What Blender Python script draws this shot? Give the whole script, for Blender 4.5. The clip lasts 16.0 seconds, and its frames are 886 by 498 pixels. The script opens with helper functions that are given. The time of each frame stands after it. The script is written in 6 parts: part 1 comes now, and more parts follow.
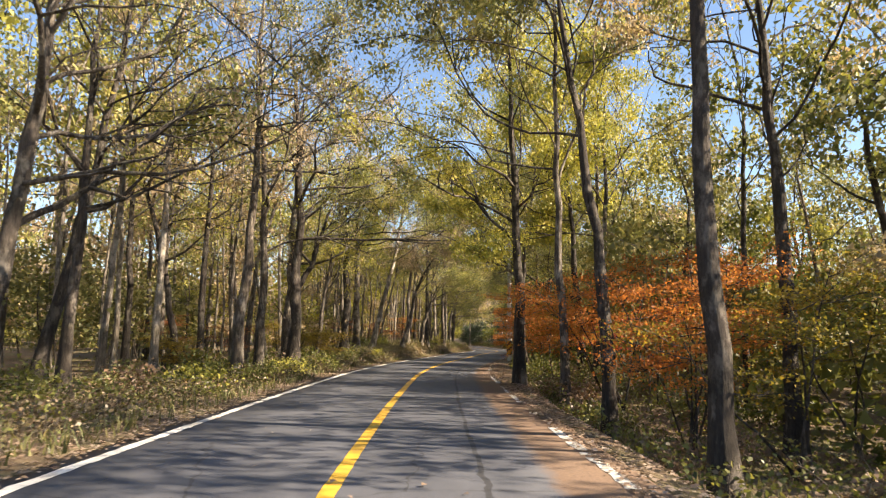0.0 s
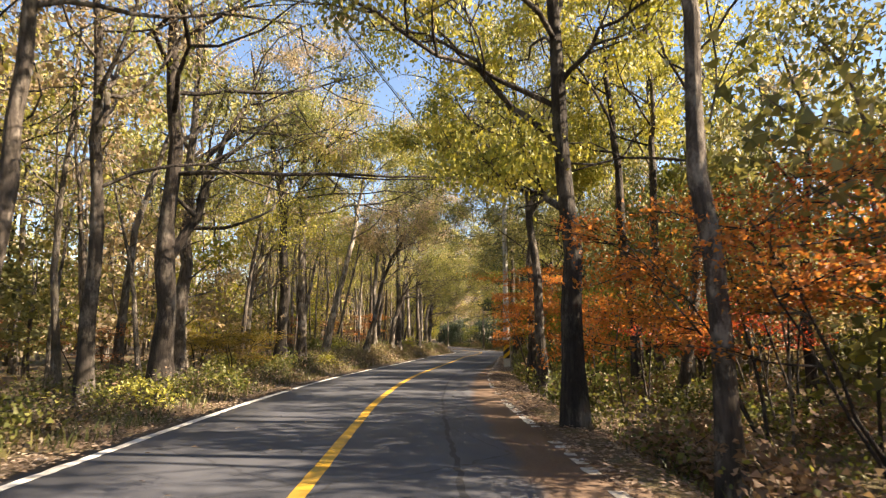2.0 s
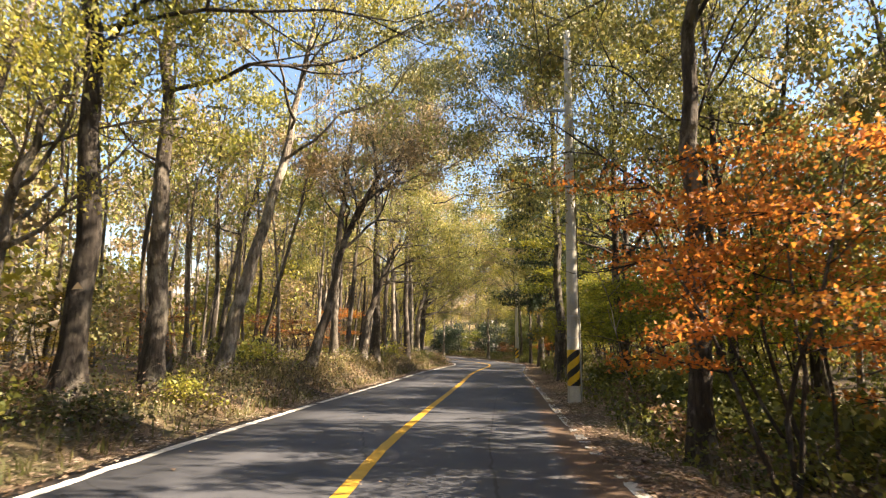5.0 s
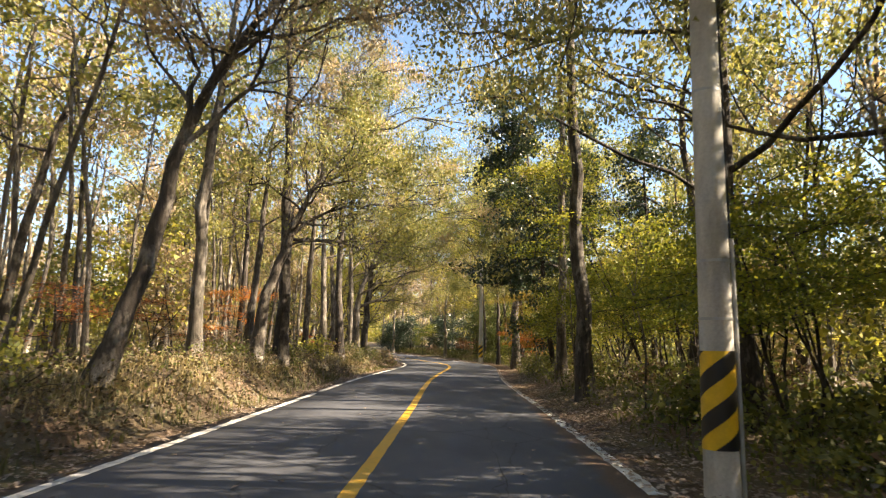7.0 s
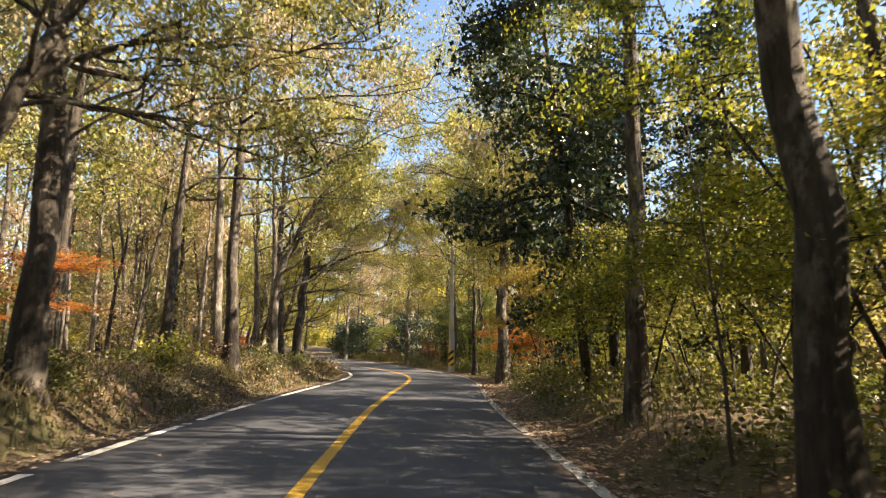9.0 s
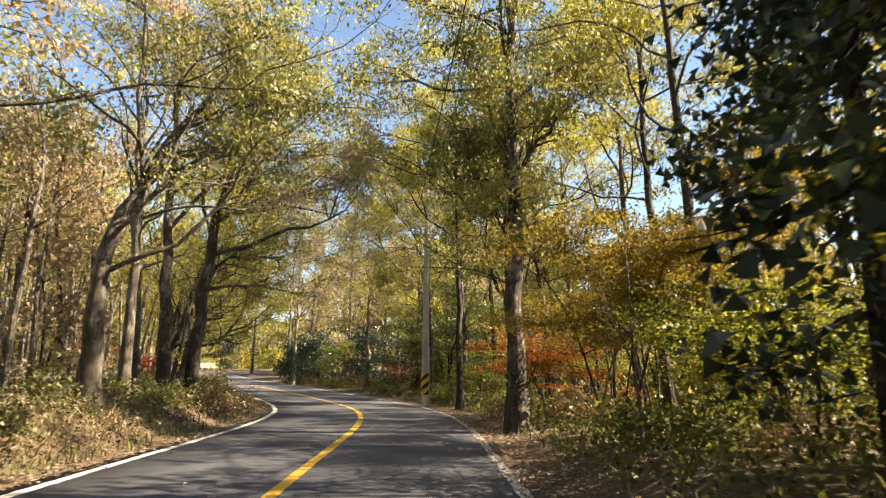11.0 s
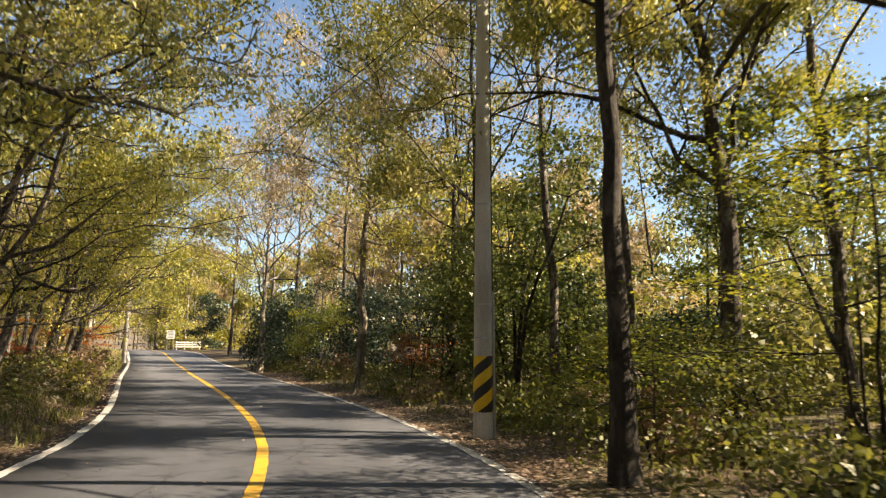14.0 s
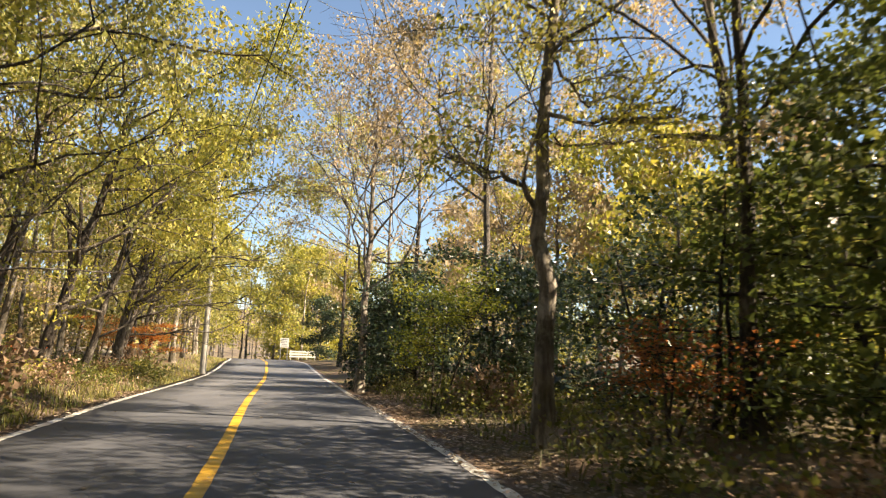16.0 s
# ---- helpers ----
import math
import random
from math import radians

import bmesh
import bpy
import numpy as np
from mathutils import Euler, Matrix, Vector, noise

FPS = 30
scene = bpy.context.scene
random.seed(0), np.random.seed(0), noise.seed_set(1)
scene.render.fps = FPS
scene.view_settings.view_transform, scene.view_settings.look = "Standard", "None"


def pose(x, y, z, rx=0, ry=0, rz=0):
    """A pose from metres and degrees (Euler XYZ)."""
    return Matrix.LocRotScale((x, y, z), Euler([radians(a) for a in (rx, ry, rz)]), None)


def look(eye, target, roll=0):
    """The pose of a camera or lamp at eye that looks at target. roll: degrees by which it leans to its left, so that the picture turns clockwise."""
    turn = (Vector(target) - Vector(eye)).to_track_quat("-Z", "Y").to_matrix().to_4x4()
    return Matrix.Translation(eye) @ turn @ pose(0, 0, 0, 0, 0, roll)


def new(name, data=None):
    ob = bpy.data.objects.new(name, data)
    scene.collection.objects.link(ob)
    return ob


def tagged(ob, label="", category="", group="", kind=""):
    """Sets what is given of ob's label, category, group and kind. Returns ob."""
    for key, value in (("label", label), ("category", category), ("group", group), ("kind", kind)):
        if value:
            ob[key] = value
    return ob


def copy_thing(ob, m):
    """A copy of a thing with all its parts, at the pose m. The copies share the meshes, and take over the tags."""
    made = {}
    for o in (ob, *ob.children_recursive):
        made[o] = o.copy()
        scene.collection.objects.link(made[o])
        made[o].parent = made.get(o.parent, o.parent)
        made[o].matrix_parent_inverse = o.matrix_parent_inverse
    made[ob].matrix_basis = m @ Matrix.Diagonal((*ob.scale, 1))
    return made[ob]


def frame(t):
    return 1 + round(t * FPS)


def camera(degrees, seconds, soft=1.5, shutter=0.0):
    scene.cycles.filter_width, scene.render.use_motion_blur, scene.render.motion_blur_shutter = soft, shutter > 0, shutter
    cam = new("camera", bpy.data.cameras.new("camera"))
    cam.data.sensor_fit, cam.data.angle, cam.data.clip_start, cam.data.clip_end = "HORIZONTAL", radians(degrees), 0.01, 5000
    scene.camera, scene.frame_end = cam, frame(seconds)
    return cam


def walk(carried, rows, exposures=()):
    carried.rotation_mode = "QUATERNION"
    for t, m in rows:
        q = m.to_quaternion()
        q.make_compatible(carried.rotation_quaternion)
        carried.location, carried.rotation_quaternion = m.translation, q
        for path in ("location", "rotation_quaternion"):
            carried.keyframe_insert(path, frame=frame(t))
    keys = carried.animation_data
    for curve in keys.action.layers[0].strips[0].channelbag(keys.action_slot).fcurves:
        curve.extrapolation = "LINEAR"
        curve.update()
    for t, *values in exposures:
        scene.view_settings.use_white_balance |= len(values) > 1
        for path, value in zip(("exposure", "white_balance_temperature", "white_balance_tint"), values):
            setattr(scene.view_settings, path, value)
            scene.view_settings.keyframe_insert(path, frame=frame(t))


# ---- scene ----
EXPOSURES = [(0.0, 1.97, 6550, 13), (1.0, 1.92, 6600, 13), (2.2, 2.15, 6700, 15), (4.0, 2.35, 6800, 15), (6.5, 2.35, 6600, 12), (7.2, 2.3, 6600, 12), (8.0, 2.05, 6550, 12), (9.0, 2.25, 6700, 12), (11.5, 2.1, 6750, 11), (12.8, 2.05, 6750, 10), (14.0, 1.75, 6850, 11), (16.0, 1.85, 6850, 11)]
cam = camera(66.8, 16.0, soft=1.2, shutter=0.2)
# seconds, eye, pitch, roll, yaw of the drive
PATH = [
    (0.0, (0.000, 0.000, 1.474), 7.65, 0.79, 0.00),
    (0.5, (0.021, 2.961, 1.455), 7.79, 0.62, -0.67),
    (1.0, (0.027, 5.946, 1.456), 7.75, 0.11, -1.27),
    (1.5, (0.015, 8.970, 1.434), 7.74, -0.29, -1.84),
    (2.0, (-0.000, 11.945, 1.444), 7.72, -0.25, -2.24),
    (2.5, (0.026, 14.847, 1.436), 7.84, -0.12, -2.34),
    (3.0, (0.010, 17.756, 1.459), 8.22, -0.27, -2.42),
    (3.5, (0.007, 20.731, 1.470), 8.55, -0.25, -2.55),
    (4.0, (0.049, 23.798, 1.478), 8.41, 0.15, -2.55),
    (4.5, (0.146, 26.868, 1.459), 8.34, 0.33, -2.61),
    (5.0, (0.291, 29.918, 1.460), 8.34, 0.43, -2.83),
    (5.5, (0.486, 32.946, 1.460), 8.30, 0.52, -3.32),
    (6.0, (0.714, 35.955, 1.461), 8.17, 0.61, -4.17),
    (6.5, (0.954, 38.953, 1.514), 8.02, 0.96, -5.34),
    (7.0, (1.203, 41.944, 1.448), 8.10, 0.87, -6.82),
    (7.5, (1.559, 44.952, 1.466), 8.16, 1.02, -7.85),
    (8.0, (2.022, 47.967, 1.387), 8.16, 0.94, -8.60),
    (8.5, (2.535, 50.928, 1.406), 8.13, 0.77, -9.10),
    (9.0, (3.035, 53.895, 1.387), 8.60, 1.01, -9.68),
    (9.5, (3.554, 56.877, 1.409), 9.04, 0.69, -10.45),
    (10.0, (4.072, 59.882, 1.422), 9.47, 0.62, -11.23),
    (10.5, (4.597, 62.916, 1.435), 9.96, 0.55, -11.86),
    (11.0, (5.138, 65.978, 1.448), 10.44, 0.48, -12.18),
    (11.5, (5.695, 69.062, 1.459), 10.72, 0.27, -12.15),
    (12.0, (6.267, 72.170, 1.461), 10.60, -0.17, -12.19),
    (12.5, (6.803, 75.319, 1.502), 10.11, -0.53, -12.14),
    (13.0, (7.318, 78.483, 1.465), 9.73, -0.17, -11.71),
    (13.5, (7.759, 81.741, 1.495), 9.20, 0.17, -11.15),
    (14.0, (8.132, 85.037, 1.473), 8.82, 0.47, -10.24),
    (14.5, (8.442, 88.319, 1.454), 8.62, 1.17, -8.89),
    (15.0, (8.526, 91.678, 1.414), 8.57, 1.08, -6.97),
    (15.5, (8.385, 95.021, 1.399), 9.01, 1.47, -3.10),
    (16.0, (8.092, 98.351, 1.367), 9.91, 1.57, 0.59),
]


def ride(eye, pitch, roll, yaw):
    return pose(*eye, 0, 0, yaw) @ pose(0, 0, 0, 90 + pitch) @ pose(0, 0, 0, 0, 0, roll)


walk(cam, [(t, ride(eye, p, r, w)) for t, eye, p, r, w in PATH], exposures=EXPOSURES)

# ---------- world, sun ----------
SUN_TO = Vector((0.80, -0.13, 0.57)).normalized()
world = bpy.data.worlds.new("sky")
scene.world = world
world.use_nodes = True
wn = world.node_tree.nodes
sky = wn.new("ShaderNodeTexSky")
sky.sky_type = "NISHITA"
sky.sun_disc = False
sky.sun_elevation = math.asin(SUN_TO.z)
sky.sun_rotation = math.atan2(SUN_TO.x, SUN_TO.y)
sky.air_density, sky.dust_density, sky.ozone_density = 1.0, 0.1, 0.8
wn["Background"].inputs["Strength"].default_value = 0.064
world.node_tree.links.new(sky.outputs[0], wn["Background"].inputs["Color"])
sun = new("sun", bpy.data.lights.new("sun", "SUN"))
sun.data.energy, sun.data.angle, sun.data.color = 5.0, radians(0.55), (1.0, 0.83, 0.60)
sun.matrix_world = look(SUN_TO * 100, (0, 0, 0))


# ---------- materials ----------
def material(name):
    m = bpy.data.materials.new(name)
    m.use_nodes = True
    return m, m.node_tree.nodes, m.node_tree.links, m.node_tree.nodes["Principled BSDF"]


def ramp(nodes, stops, mode="LINEAR"):
    r = nodes.new("ShaderNodeValToRGB")
    r.color_ramp.interpolation = mode
    e = r.color_ramp.elements
    while len(e) < len(stops):
        e.new(0.5)
    for q, (p, c) in zip(e, stops):
        q.position, q.color = p, (*c, 1)
    return r


def noise_tex(nodes, links, scale, detail=4, rough=0.6, coord="Object", stretch=None):
    tc = nodes.new("ShaderNodeTexCoord")
    n = nodes.new("ShaderNodeTexNoise")
    n.inputs["Scale"].default_value, n.inputs["Detail"].default_value, n.inputs["Roughness"].default_value = scale, detail, rough
    if stretch:
        mp = nodes.new("ShaderNodeMapping")
        mp.inputs["Scale"].default_value = stretch
        links.new(tc.outputs[coord], mp.inputs["Vector"])
        links.new(mp.outputs[0], n.inputs["Vector"])
    else:
        links.new(tc.outputs[coord], n.inputs["Vector"])
    return n


def mixed(nodes, links, fac, a, b, kind="MIX"):
    m = nodes.new("ShaderNodeMix")
    m.data_type, m.blend_type = "RGBA", kind
    for sock, v in ((m.inputs[0], fac), (m.inputs[6], a), (m.inputs[7], b)):
        if isinstance(v, (int, float)):
            sock.default_value = v
        elif isinstance(v, tuple):
            sock.default_value = (*v, 1)
        else:
            links.new(v, sock)
    return m.outputs[2]


def bumped(nodes, links, height, bsdf, strength, distance):
    b = nodes.new("ShaderNodeBump")
    b.inputs["Strength"].default_value, b.inputs["Distance"].default_value = strength, distance
    links.new(height, b.inputs["Height"])
    links.new(b.outputs[0], bsdf.inputs["Normal"])


def leaf_material(name, stops, glow=0.5, rough=0.5):
    """Leaf blades: each leaf takes its tint from a range; light passes through them."""
    m, n, l, b = material(name)
    geo = n.new("ShaderNodeNewGeometry")
    patch = noise_tex(n, l, 0.55, 2, 0.5)
    add = n.new("ShaderNodeMath")
    add.operation = "MULTIPLY_ADD"
    l.new(geo.outputs["Random Per Island"], add.inputs[0])
    add.inputs[1].default_value = 0.55
    sub = n.new("ShaderNodeMath")
    sub.operation = "MULTIPLY_ADD"
    l.new(patch.outputs["Fac"], sub.inputs[0])
    sub.inputs[1].default_value, sub.inputs[2].default_value = 1.3, -0.42
    l.new(sub.outputs[0], add.inputs[2])
    r = ramp(n, stops)
    l.new(add.outputs[0], r.inputs[0])
    l.new(r.outputs[0], b.inputs["Base Color"])
    b.inputs["Roughness"].default_value = rough
    tr = n.new("ShaderNodeBsdfTranslucent")
    l.new(mixed(n, l, 1.0, r.outputs[0], (1.0, 0.97, 0.65), "MULTIPLY"), tr.inputs["Color"])
    mix = n.new("ShaderNodeMixShader")
    mix.inputs[0].default_value = glow
    l.new(b.outputs[0], mix.inputs[1])
    l.new(tr.outputs[0], mix.inputs[2])
    l.new(mix.outputs[0], n["Material Output"].inputs["Surface"])
    return m


LEAF_GREEN = leaf_material("leaf_olive", [(0.0, (0.11, 0.14, 0.046)), (0.35, (0.24, 0.26, 0.081)), (0.65, (0.41, 0.38, 0.124)), (1.0, (0.58, 0.48, 0.182))], 0.46)
LEAF_OLIVE = leaf_material("leaf_dull_olive", [(0.0, (0.075, 0.09, 0.035)), (0.4, (0.175, 0.18, 0.065)), (0.75, (0.31, 0.28, 0.106)), (1.0, (0.47, 0.36, 0.163))], 0.46)
LEAF_YELLOW = leaf_material("leaf_yellow", [(0.0, (0.14, 0.17, 0.037)), (0.4, (0.34, 0.34, 0.065)), (0.75, (0.56, 0.495, 0.10)), (1.0, (0.66, 0.54, 0.17))], 0.48)
LEAF_TAN = leaf_material("leaf_tan", [(0.0, (0.22, 0.185, 0.121)), (0.5, (0.43, 0.34, 0.220)), (1.0, (0.58, 0.42, 0.275))])
LEAF_ORANGE = leaf_material("leaf_orange", [(0.0, (0.20, 0.14, 0.03)), (0.3, (0.46, 0.21, 0.05)), (0.6, (0.60, 0.20, 0.055)), (1.0, (0.70, 0.34, 0.10))], 0.64)
LEAF_RED = leaf_material("leaf_red", [(0.0, (0.28, 0.05, 0.02)), (0.5, (0.50, 0.07, 0.03)), (1.0, (0.55, 0.16, 0.04))])
LEAF_RUST = leaf_material("leaf_rust", [(0.0, (0.18, 0.08, 0.035)), (0.5, (0.38, 0.13, 0.05)), (1.0, (0.52, 0.26, 0.09))], 0.55)
LEAF_AMBER = leaf_material("leaf_amber", [(0.0, (0.10, 0.11, 0.022)), (0.45, (0.25, 0.20, 0.035)), (1.0, (0.43, 0.265, 0.05))], 0.58)
LEAF_SHRUB = leaf_material("leaf_shrub", [(0.0, (0.055, 0.075, 0.02)), (0.5, (0.15, 0.165, 0.042)), (1.0, (0.35, 0.32, 0.085))], 0.45)
LEAF_DARK = leaf_material("leaf_evergreen", [(0.0, (0.016, 0.03, 0.019)), (0.6, (0.042, 0.068, 0.036)), (1.0, (0.11, 0.14, 0.07))], 0.25, 0.33)
LEAF_HOLLY = leaf_material("leaf_glossy_green", [(0.0, (0.045, 0.07, 0.024)), (0.6, (0.14, 0.17, 0.05)), (1.0, (0.29, 0.28, 0.08))], 0.45, 0.33)
LEAF_MAPLE = leaf_material("leaf_maple_green", [(0.0, (0.08, 0.11, 0.02)), (0.45, (0.19, 0.22, 0.033)), (0.8, (0.36, 0.34, 0.045)), (1.0, (0.52, 0.42, 0.06))], 0.6)
LEAF_DRY = leaf_material("leaf_dry", [(0.0, (0.11, 0.065, 0.04)), (0.5, (0.27, 0.175, 0.11)), (1.0, (0.44, 0.33, 0.23))], 0.25)
LEAF_LITTER = leaf_material("leaf_litter", [(0.0, (0.08, 0.05, 0.032)), (0.5, (0.24, 0.17, 0.12)), (1.0, (0.56, 0.46, 0.37))], 0.1)
STRAW = leaf_material("straw", [(0.0, (0.16, 0.125, 0.06)), (0.5, (0.36, 0.29, 0.15)), (1.0, (0.58, 0.49, 0.30))], 0.3)
LEAF_BRUSH = leaf_material("leaf_brush", [(0.0, (0.04, 0.034, 0.02)), (0.5, (0.105, 0.08, 0.045)), (1.0, (0.22, 0.17, 0.095))], 0.25)
GRASS = leaf_material("grass_blade", [(0.0, (0.045, 0.065, 0.02)), (0.45, (0.115, 0.125, 0.04)), (1.0, (0.29, 0.24, 0.10))], 0.35)


def bark_material(name, dark, light, lichen):
    """Furrowed bark with pale lichen blotches, darker damp stains and a tint of its own for each trunk."""
    m, n, l, b = material(name)
    grain = noise_tex(n, l, 15, 6, 0.78, "Object", (1, 1, 0.14))
    patch = noise_tex(n, l, 2.6, 5, 0.72, "Object", (1, 1, 0.45))
    stain = noise_tex(n, l, 0.9, 4, 0.65)
    info = n.new("ShaderNodeObjectInfo")
    r = ramp(n, [(0.34, dark), (0.66, light)])
    l.new(grain.outputs["Fac"], r.inputs[0])
    pr = ramp(n, [(0.50, (0, 0, 0)), (0.60, (0.9, 0.9, 0.9))])
    l.new(patch.outputs["Fac"], pr.inputs[0])
    c = mixed(n, l, pr.outputs[0], r.outputs[0], lichen)
    sr = ramp(n, [(0.36, (0.42, 0.42, 0.36)), (0.56, (1, 1, 1))])
    l.new(stain.outputs["Fac"], sr.inputs[0])
    c = mixed(n, l, 1.0, c, sr.outputs[0], "MULTIPLY")
    vr = ramp(n, [(0.0, (0.7, 0.68, 0.66)), (1.0, (1.3, 1.25, 1.2))])
    l.new(info.outputs["Random"], vr.inputs[0])
    l.new(mixed(n, l, 1.0, c, vr.outputs[0], "MULTIPLY"), b.inputs["Base Color"])
    b.inputs["Roughness"].default_value = 0.92
    bumped(n, l, grain.outputs["Fac"], b, 1.0, 0.09)
    return m


BARK = bark_material("bark_grey_brown", (0.035, 0.029, 0.025), (0.15, 0.128, 0.11), (0.33, 0.305, 0.27))
BARK_DARK = bark_material("bark_dark", (0.022, 0.018, 0.016), (0.088, 0.073, 0.063), (0.19, 0.172, 0.15))
BARK_PALE = bark_material("bark_pale", (0.075, 0.065, 0.056), (0.28, 0.25, 0.215), (0.48, 0.445, 0.395))

ASPHALT, n_, l_, b_ = material("asphalt")
uv = n_.new("ShaderNodeUVMap")
sep = n_.new("ShaderNodeSeparateXYZ")
l_.new(uv.outputs[0], sep.inputs[0])
grit = noise_tex(n_, l_, 90, 3, 0.7)
mott = noise_tex(n_, l_, 1.1, 5, 0.65, "Object", (1, 0.35, 1))
rg = ramp(n_, [(0.3, (0.041, 0.045, 0.057)), (0.7, (0.103, 0.109, 0.128))])
l_.new(grit.outputs["Fac"], rg.inputs[0])
rm = ramp(n_, [(0.3, (0.7, 0.71, 0.73)), (0.72, (1.28, 1.26, 1.24))])
l_.new(mott.outputs["Fac"], rm.inputs[0])
col = mixed(n_, l_, 1.0, rg.outputs[0], rm.outputs[0], "MULTIPLY")


def math_node(nodes, links, op, a, b=0.0, c=0.0):
    q = nodes.new("ShaderNodeMath")
    q.operation = op
    for sock, v in zip(q.inputs, (a, b, c)):
        if isinstance(v, (int, float)):
            sock.default_value = v
        else:
            links.new(v, sock)
    return q.outputs[0]


# paler beyond the bend: glare of the sunlit far stretch put into the colour
far_glare = n_.new("ShaderNodeMapRange")
far_glare.inputs["From Min"].default_value, far_glare.inputs["From Max"].default_value = 108.0, 126.0
l_.new(sep.outputs[1], far_glare.inputs["Value"])
col = mixed(n_, l_, far_glare.outputs[0], col, mixed(n_, l_, 1.0, col, (1.9, 1.85, 1.75), "MULTIPLY"))

# the tarred seam along the right-hand lane and fine cracks
wob = noise_tex(n_, l_, 1.6, 3, 0.6)
off = math_node(n_, l_, "MULTIPLY_ADD", wob.outputs["Fac"], 0.22, 1.45)
dist = math_node(n_, l_, "ABSOLUTE", math_node(n_, l_, "SUBTRACT", sep.outputs[0], off))
fade = n_.new("ShaderNodeMapRange")
fade.inputs["From Min"].default_value, fade.inputs["From Max"].default_value = 24.0, 58.0
fade.inputs["To Min"].default_value, fade.inputs["To Max"].default_value = 0.035, 0.0
l_.new(sep.outputs[1], fade.inputs["Value"])
seam = math_node(n_, l_, "LESS_THAN", dist, fade.outputs[0])
col = mixed(n_, l_, math_node(n_, l_, "MULTIPLY", seam, 0.75), col, (0.016, 0.016, 0.017))
vor = n_.new("ShaderNodeTexVoronoi")
vor.feature = "DISTANCE_TO_EDGE"
vor.inputs["Scale"].default_value = 0.33
tcv = n_.new("ShaderNodeTexCoord")
wv = mixed(n_, l_, 0.25, tcv.outputs["Object"], noise_tex(n_, l_, 2.2, 3).outputs["Color"])
l_.new(wv, vor.inputs["Vector"])
crack = math_node(n_, l_, "LESS_THAN", vor.outputs["Distance"], 0.0035)
col = mixed(n_, l_, math_node(n_, l_, "MULTIPLY", crack, 0.6), col, (0.018, 0.018, 0.018))
# brown needles and leaf dust swept over the edges of the lane
dn = noise_tex(n_, l_, 0.9, 5, 0.65)
early = n_.new("ShaderNodeMapRange")
early.inputs["From Min"].default_value, early.inputs["From Max"].default_value = 28.0, 75.0
early.inputs["To Min"].default_value, early.inputs["To Max"].default_value = 1.95, 2.75
l_.new(sep.outputs[1], early.inputs["Value"])
inner = math_node(n_, l_, "MULTIPLY_ADD", dn.outputs["Fac"], 0.5, early.outputs[0])
cover = n_.new("ShaderNodeMapRange")
cover.inputs["From Min"].default_value, cover.inputs["From Max"].default_value = 0.0, 0.22
l_.new(math_node(n_, l_, "SUBTRACT", sep.outputs[0], inner), cover.inputs["Value"])
left_in = math_node(n_, l_, "MULTIPLY_ADD", dn.outputs["Fac"], 0.7, 2.72)
cover2 = n_.new("ShaderNodeMapRange")
cover2.inputs["From Min"].default_value, cover2.inputs["From Max"].default_value = 0.0, 0.2
l_.new(math_node(n_, l_, "SUBTRACT", math_node(n_, l_, "MULTIPLY", sep.outputs[0], -1.0), left_in), cover2.inputs["Value"])
litter = ramp(n_, [(0.3, (0.065, 0.04, 0.025)), (0.7, (0.17, 0.108, 0.066))])
l_.new(noise_tex(n_, l_, 22, 4, 0.7).outputs["Fac"], litter.inputs[0])
col = mixed(n_, l_, math_node(n_, l_, "MINIMUM", math_node(n_, l_, "ADD", cover.outputs[0], cover2.outputs[0]), 0.92), col, litter.outputs[0])
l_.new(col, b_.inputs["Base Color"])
b_.inputs["Roughness"].default_value = 0.78
bumped(n_, l_, grit.outputs["Fac"], b_, 0.5, 0.006)


def paint_material(name, colour, worn):
    m, n, l, b = material(name)
    w = noise_tex(n, l, 7, 6, 0.75)
    big = noise_tex(n, l, 0.8, 3, 0.5)
    r = ramp(n, [(0.32, worn), (0.5, colour)])
    l.new(math_node(n, l, "MULTIPLY_ADD", big.outputs["Fac"], 0.45, math_node(n, l, "MULTIPLY_ADD", w.outputs["Fac"], 0.6, -0.05)), r.inputs[0])
    l.new(r.outputs[0], b.inputs["Base Color"])
    b.inputs["Roughness"].default_value = 0.6
    return m


YELLOW_PAINT = paint_material("yellow_road_paint", (0.62, 0.36, 0.03), (0.42, 0.26, 0.05))
WHITE_PAINT = paint_material("white_road_paint", (0.64, 0.63, 0.60), (0.22, 0.20, 0.175))

SOIL, n_, l_, b_ = material("forest_floor")
s1 = noise_tex(n_, l_, 26, 5, 0.75)
s2 = noise_tex(n_, l_, 0.45, 4, 0.6)
s3 = noise_tex(n_, l_, 3.0, 5, 0.7)
ra = ramp(n_, [(0.28, (0.045, 0.03, 0.02)), (0.5, (0.125, 0.083, 0.05)), (0.75, (0.28, 0.20, 0.125))])
l_.new(s1.outputs["Fac"], ra.inputs[0])
rb = ramp(n_, [(0.45, (0, 0, 0)), (0.62, (1, 1, 1))])
l_.new(s2.outputs["Fac"], rb.inputs[0])
rc = ramp(n_, [(0.3, (0.045, 0.055, 0.02)), (0.7, (0.15, 0.14, 0.05))])
l_.new(s3.outputs["Fac"], rc.inputs[0])
l_.new(mixed(n_, l_, math_node(n_, l_, "MULTIPLY", rb.outputs[0], 0.7), ra.outputs[0], rc.outputs[0]), b_.inputs["Base Color"])
tcg = n_.new("ShaderNodeTexCoord")
dv = n_.new("ShaderNodeVectorMath")
dv.operation = "DISTANCE"
l_.new(tcg.outputs["Object"], dv.inputs[0])
dv.inputs[1].default_value = (5, 80, 0)
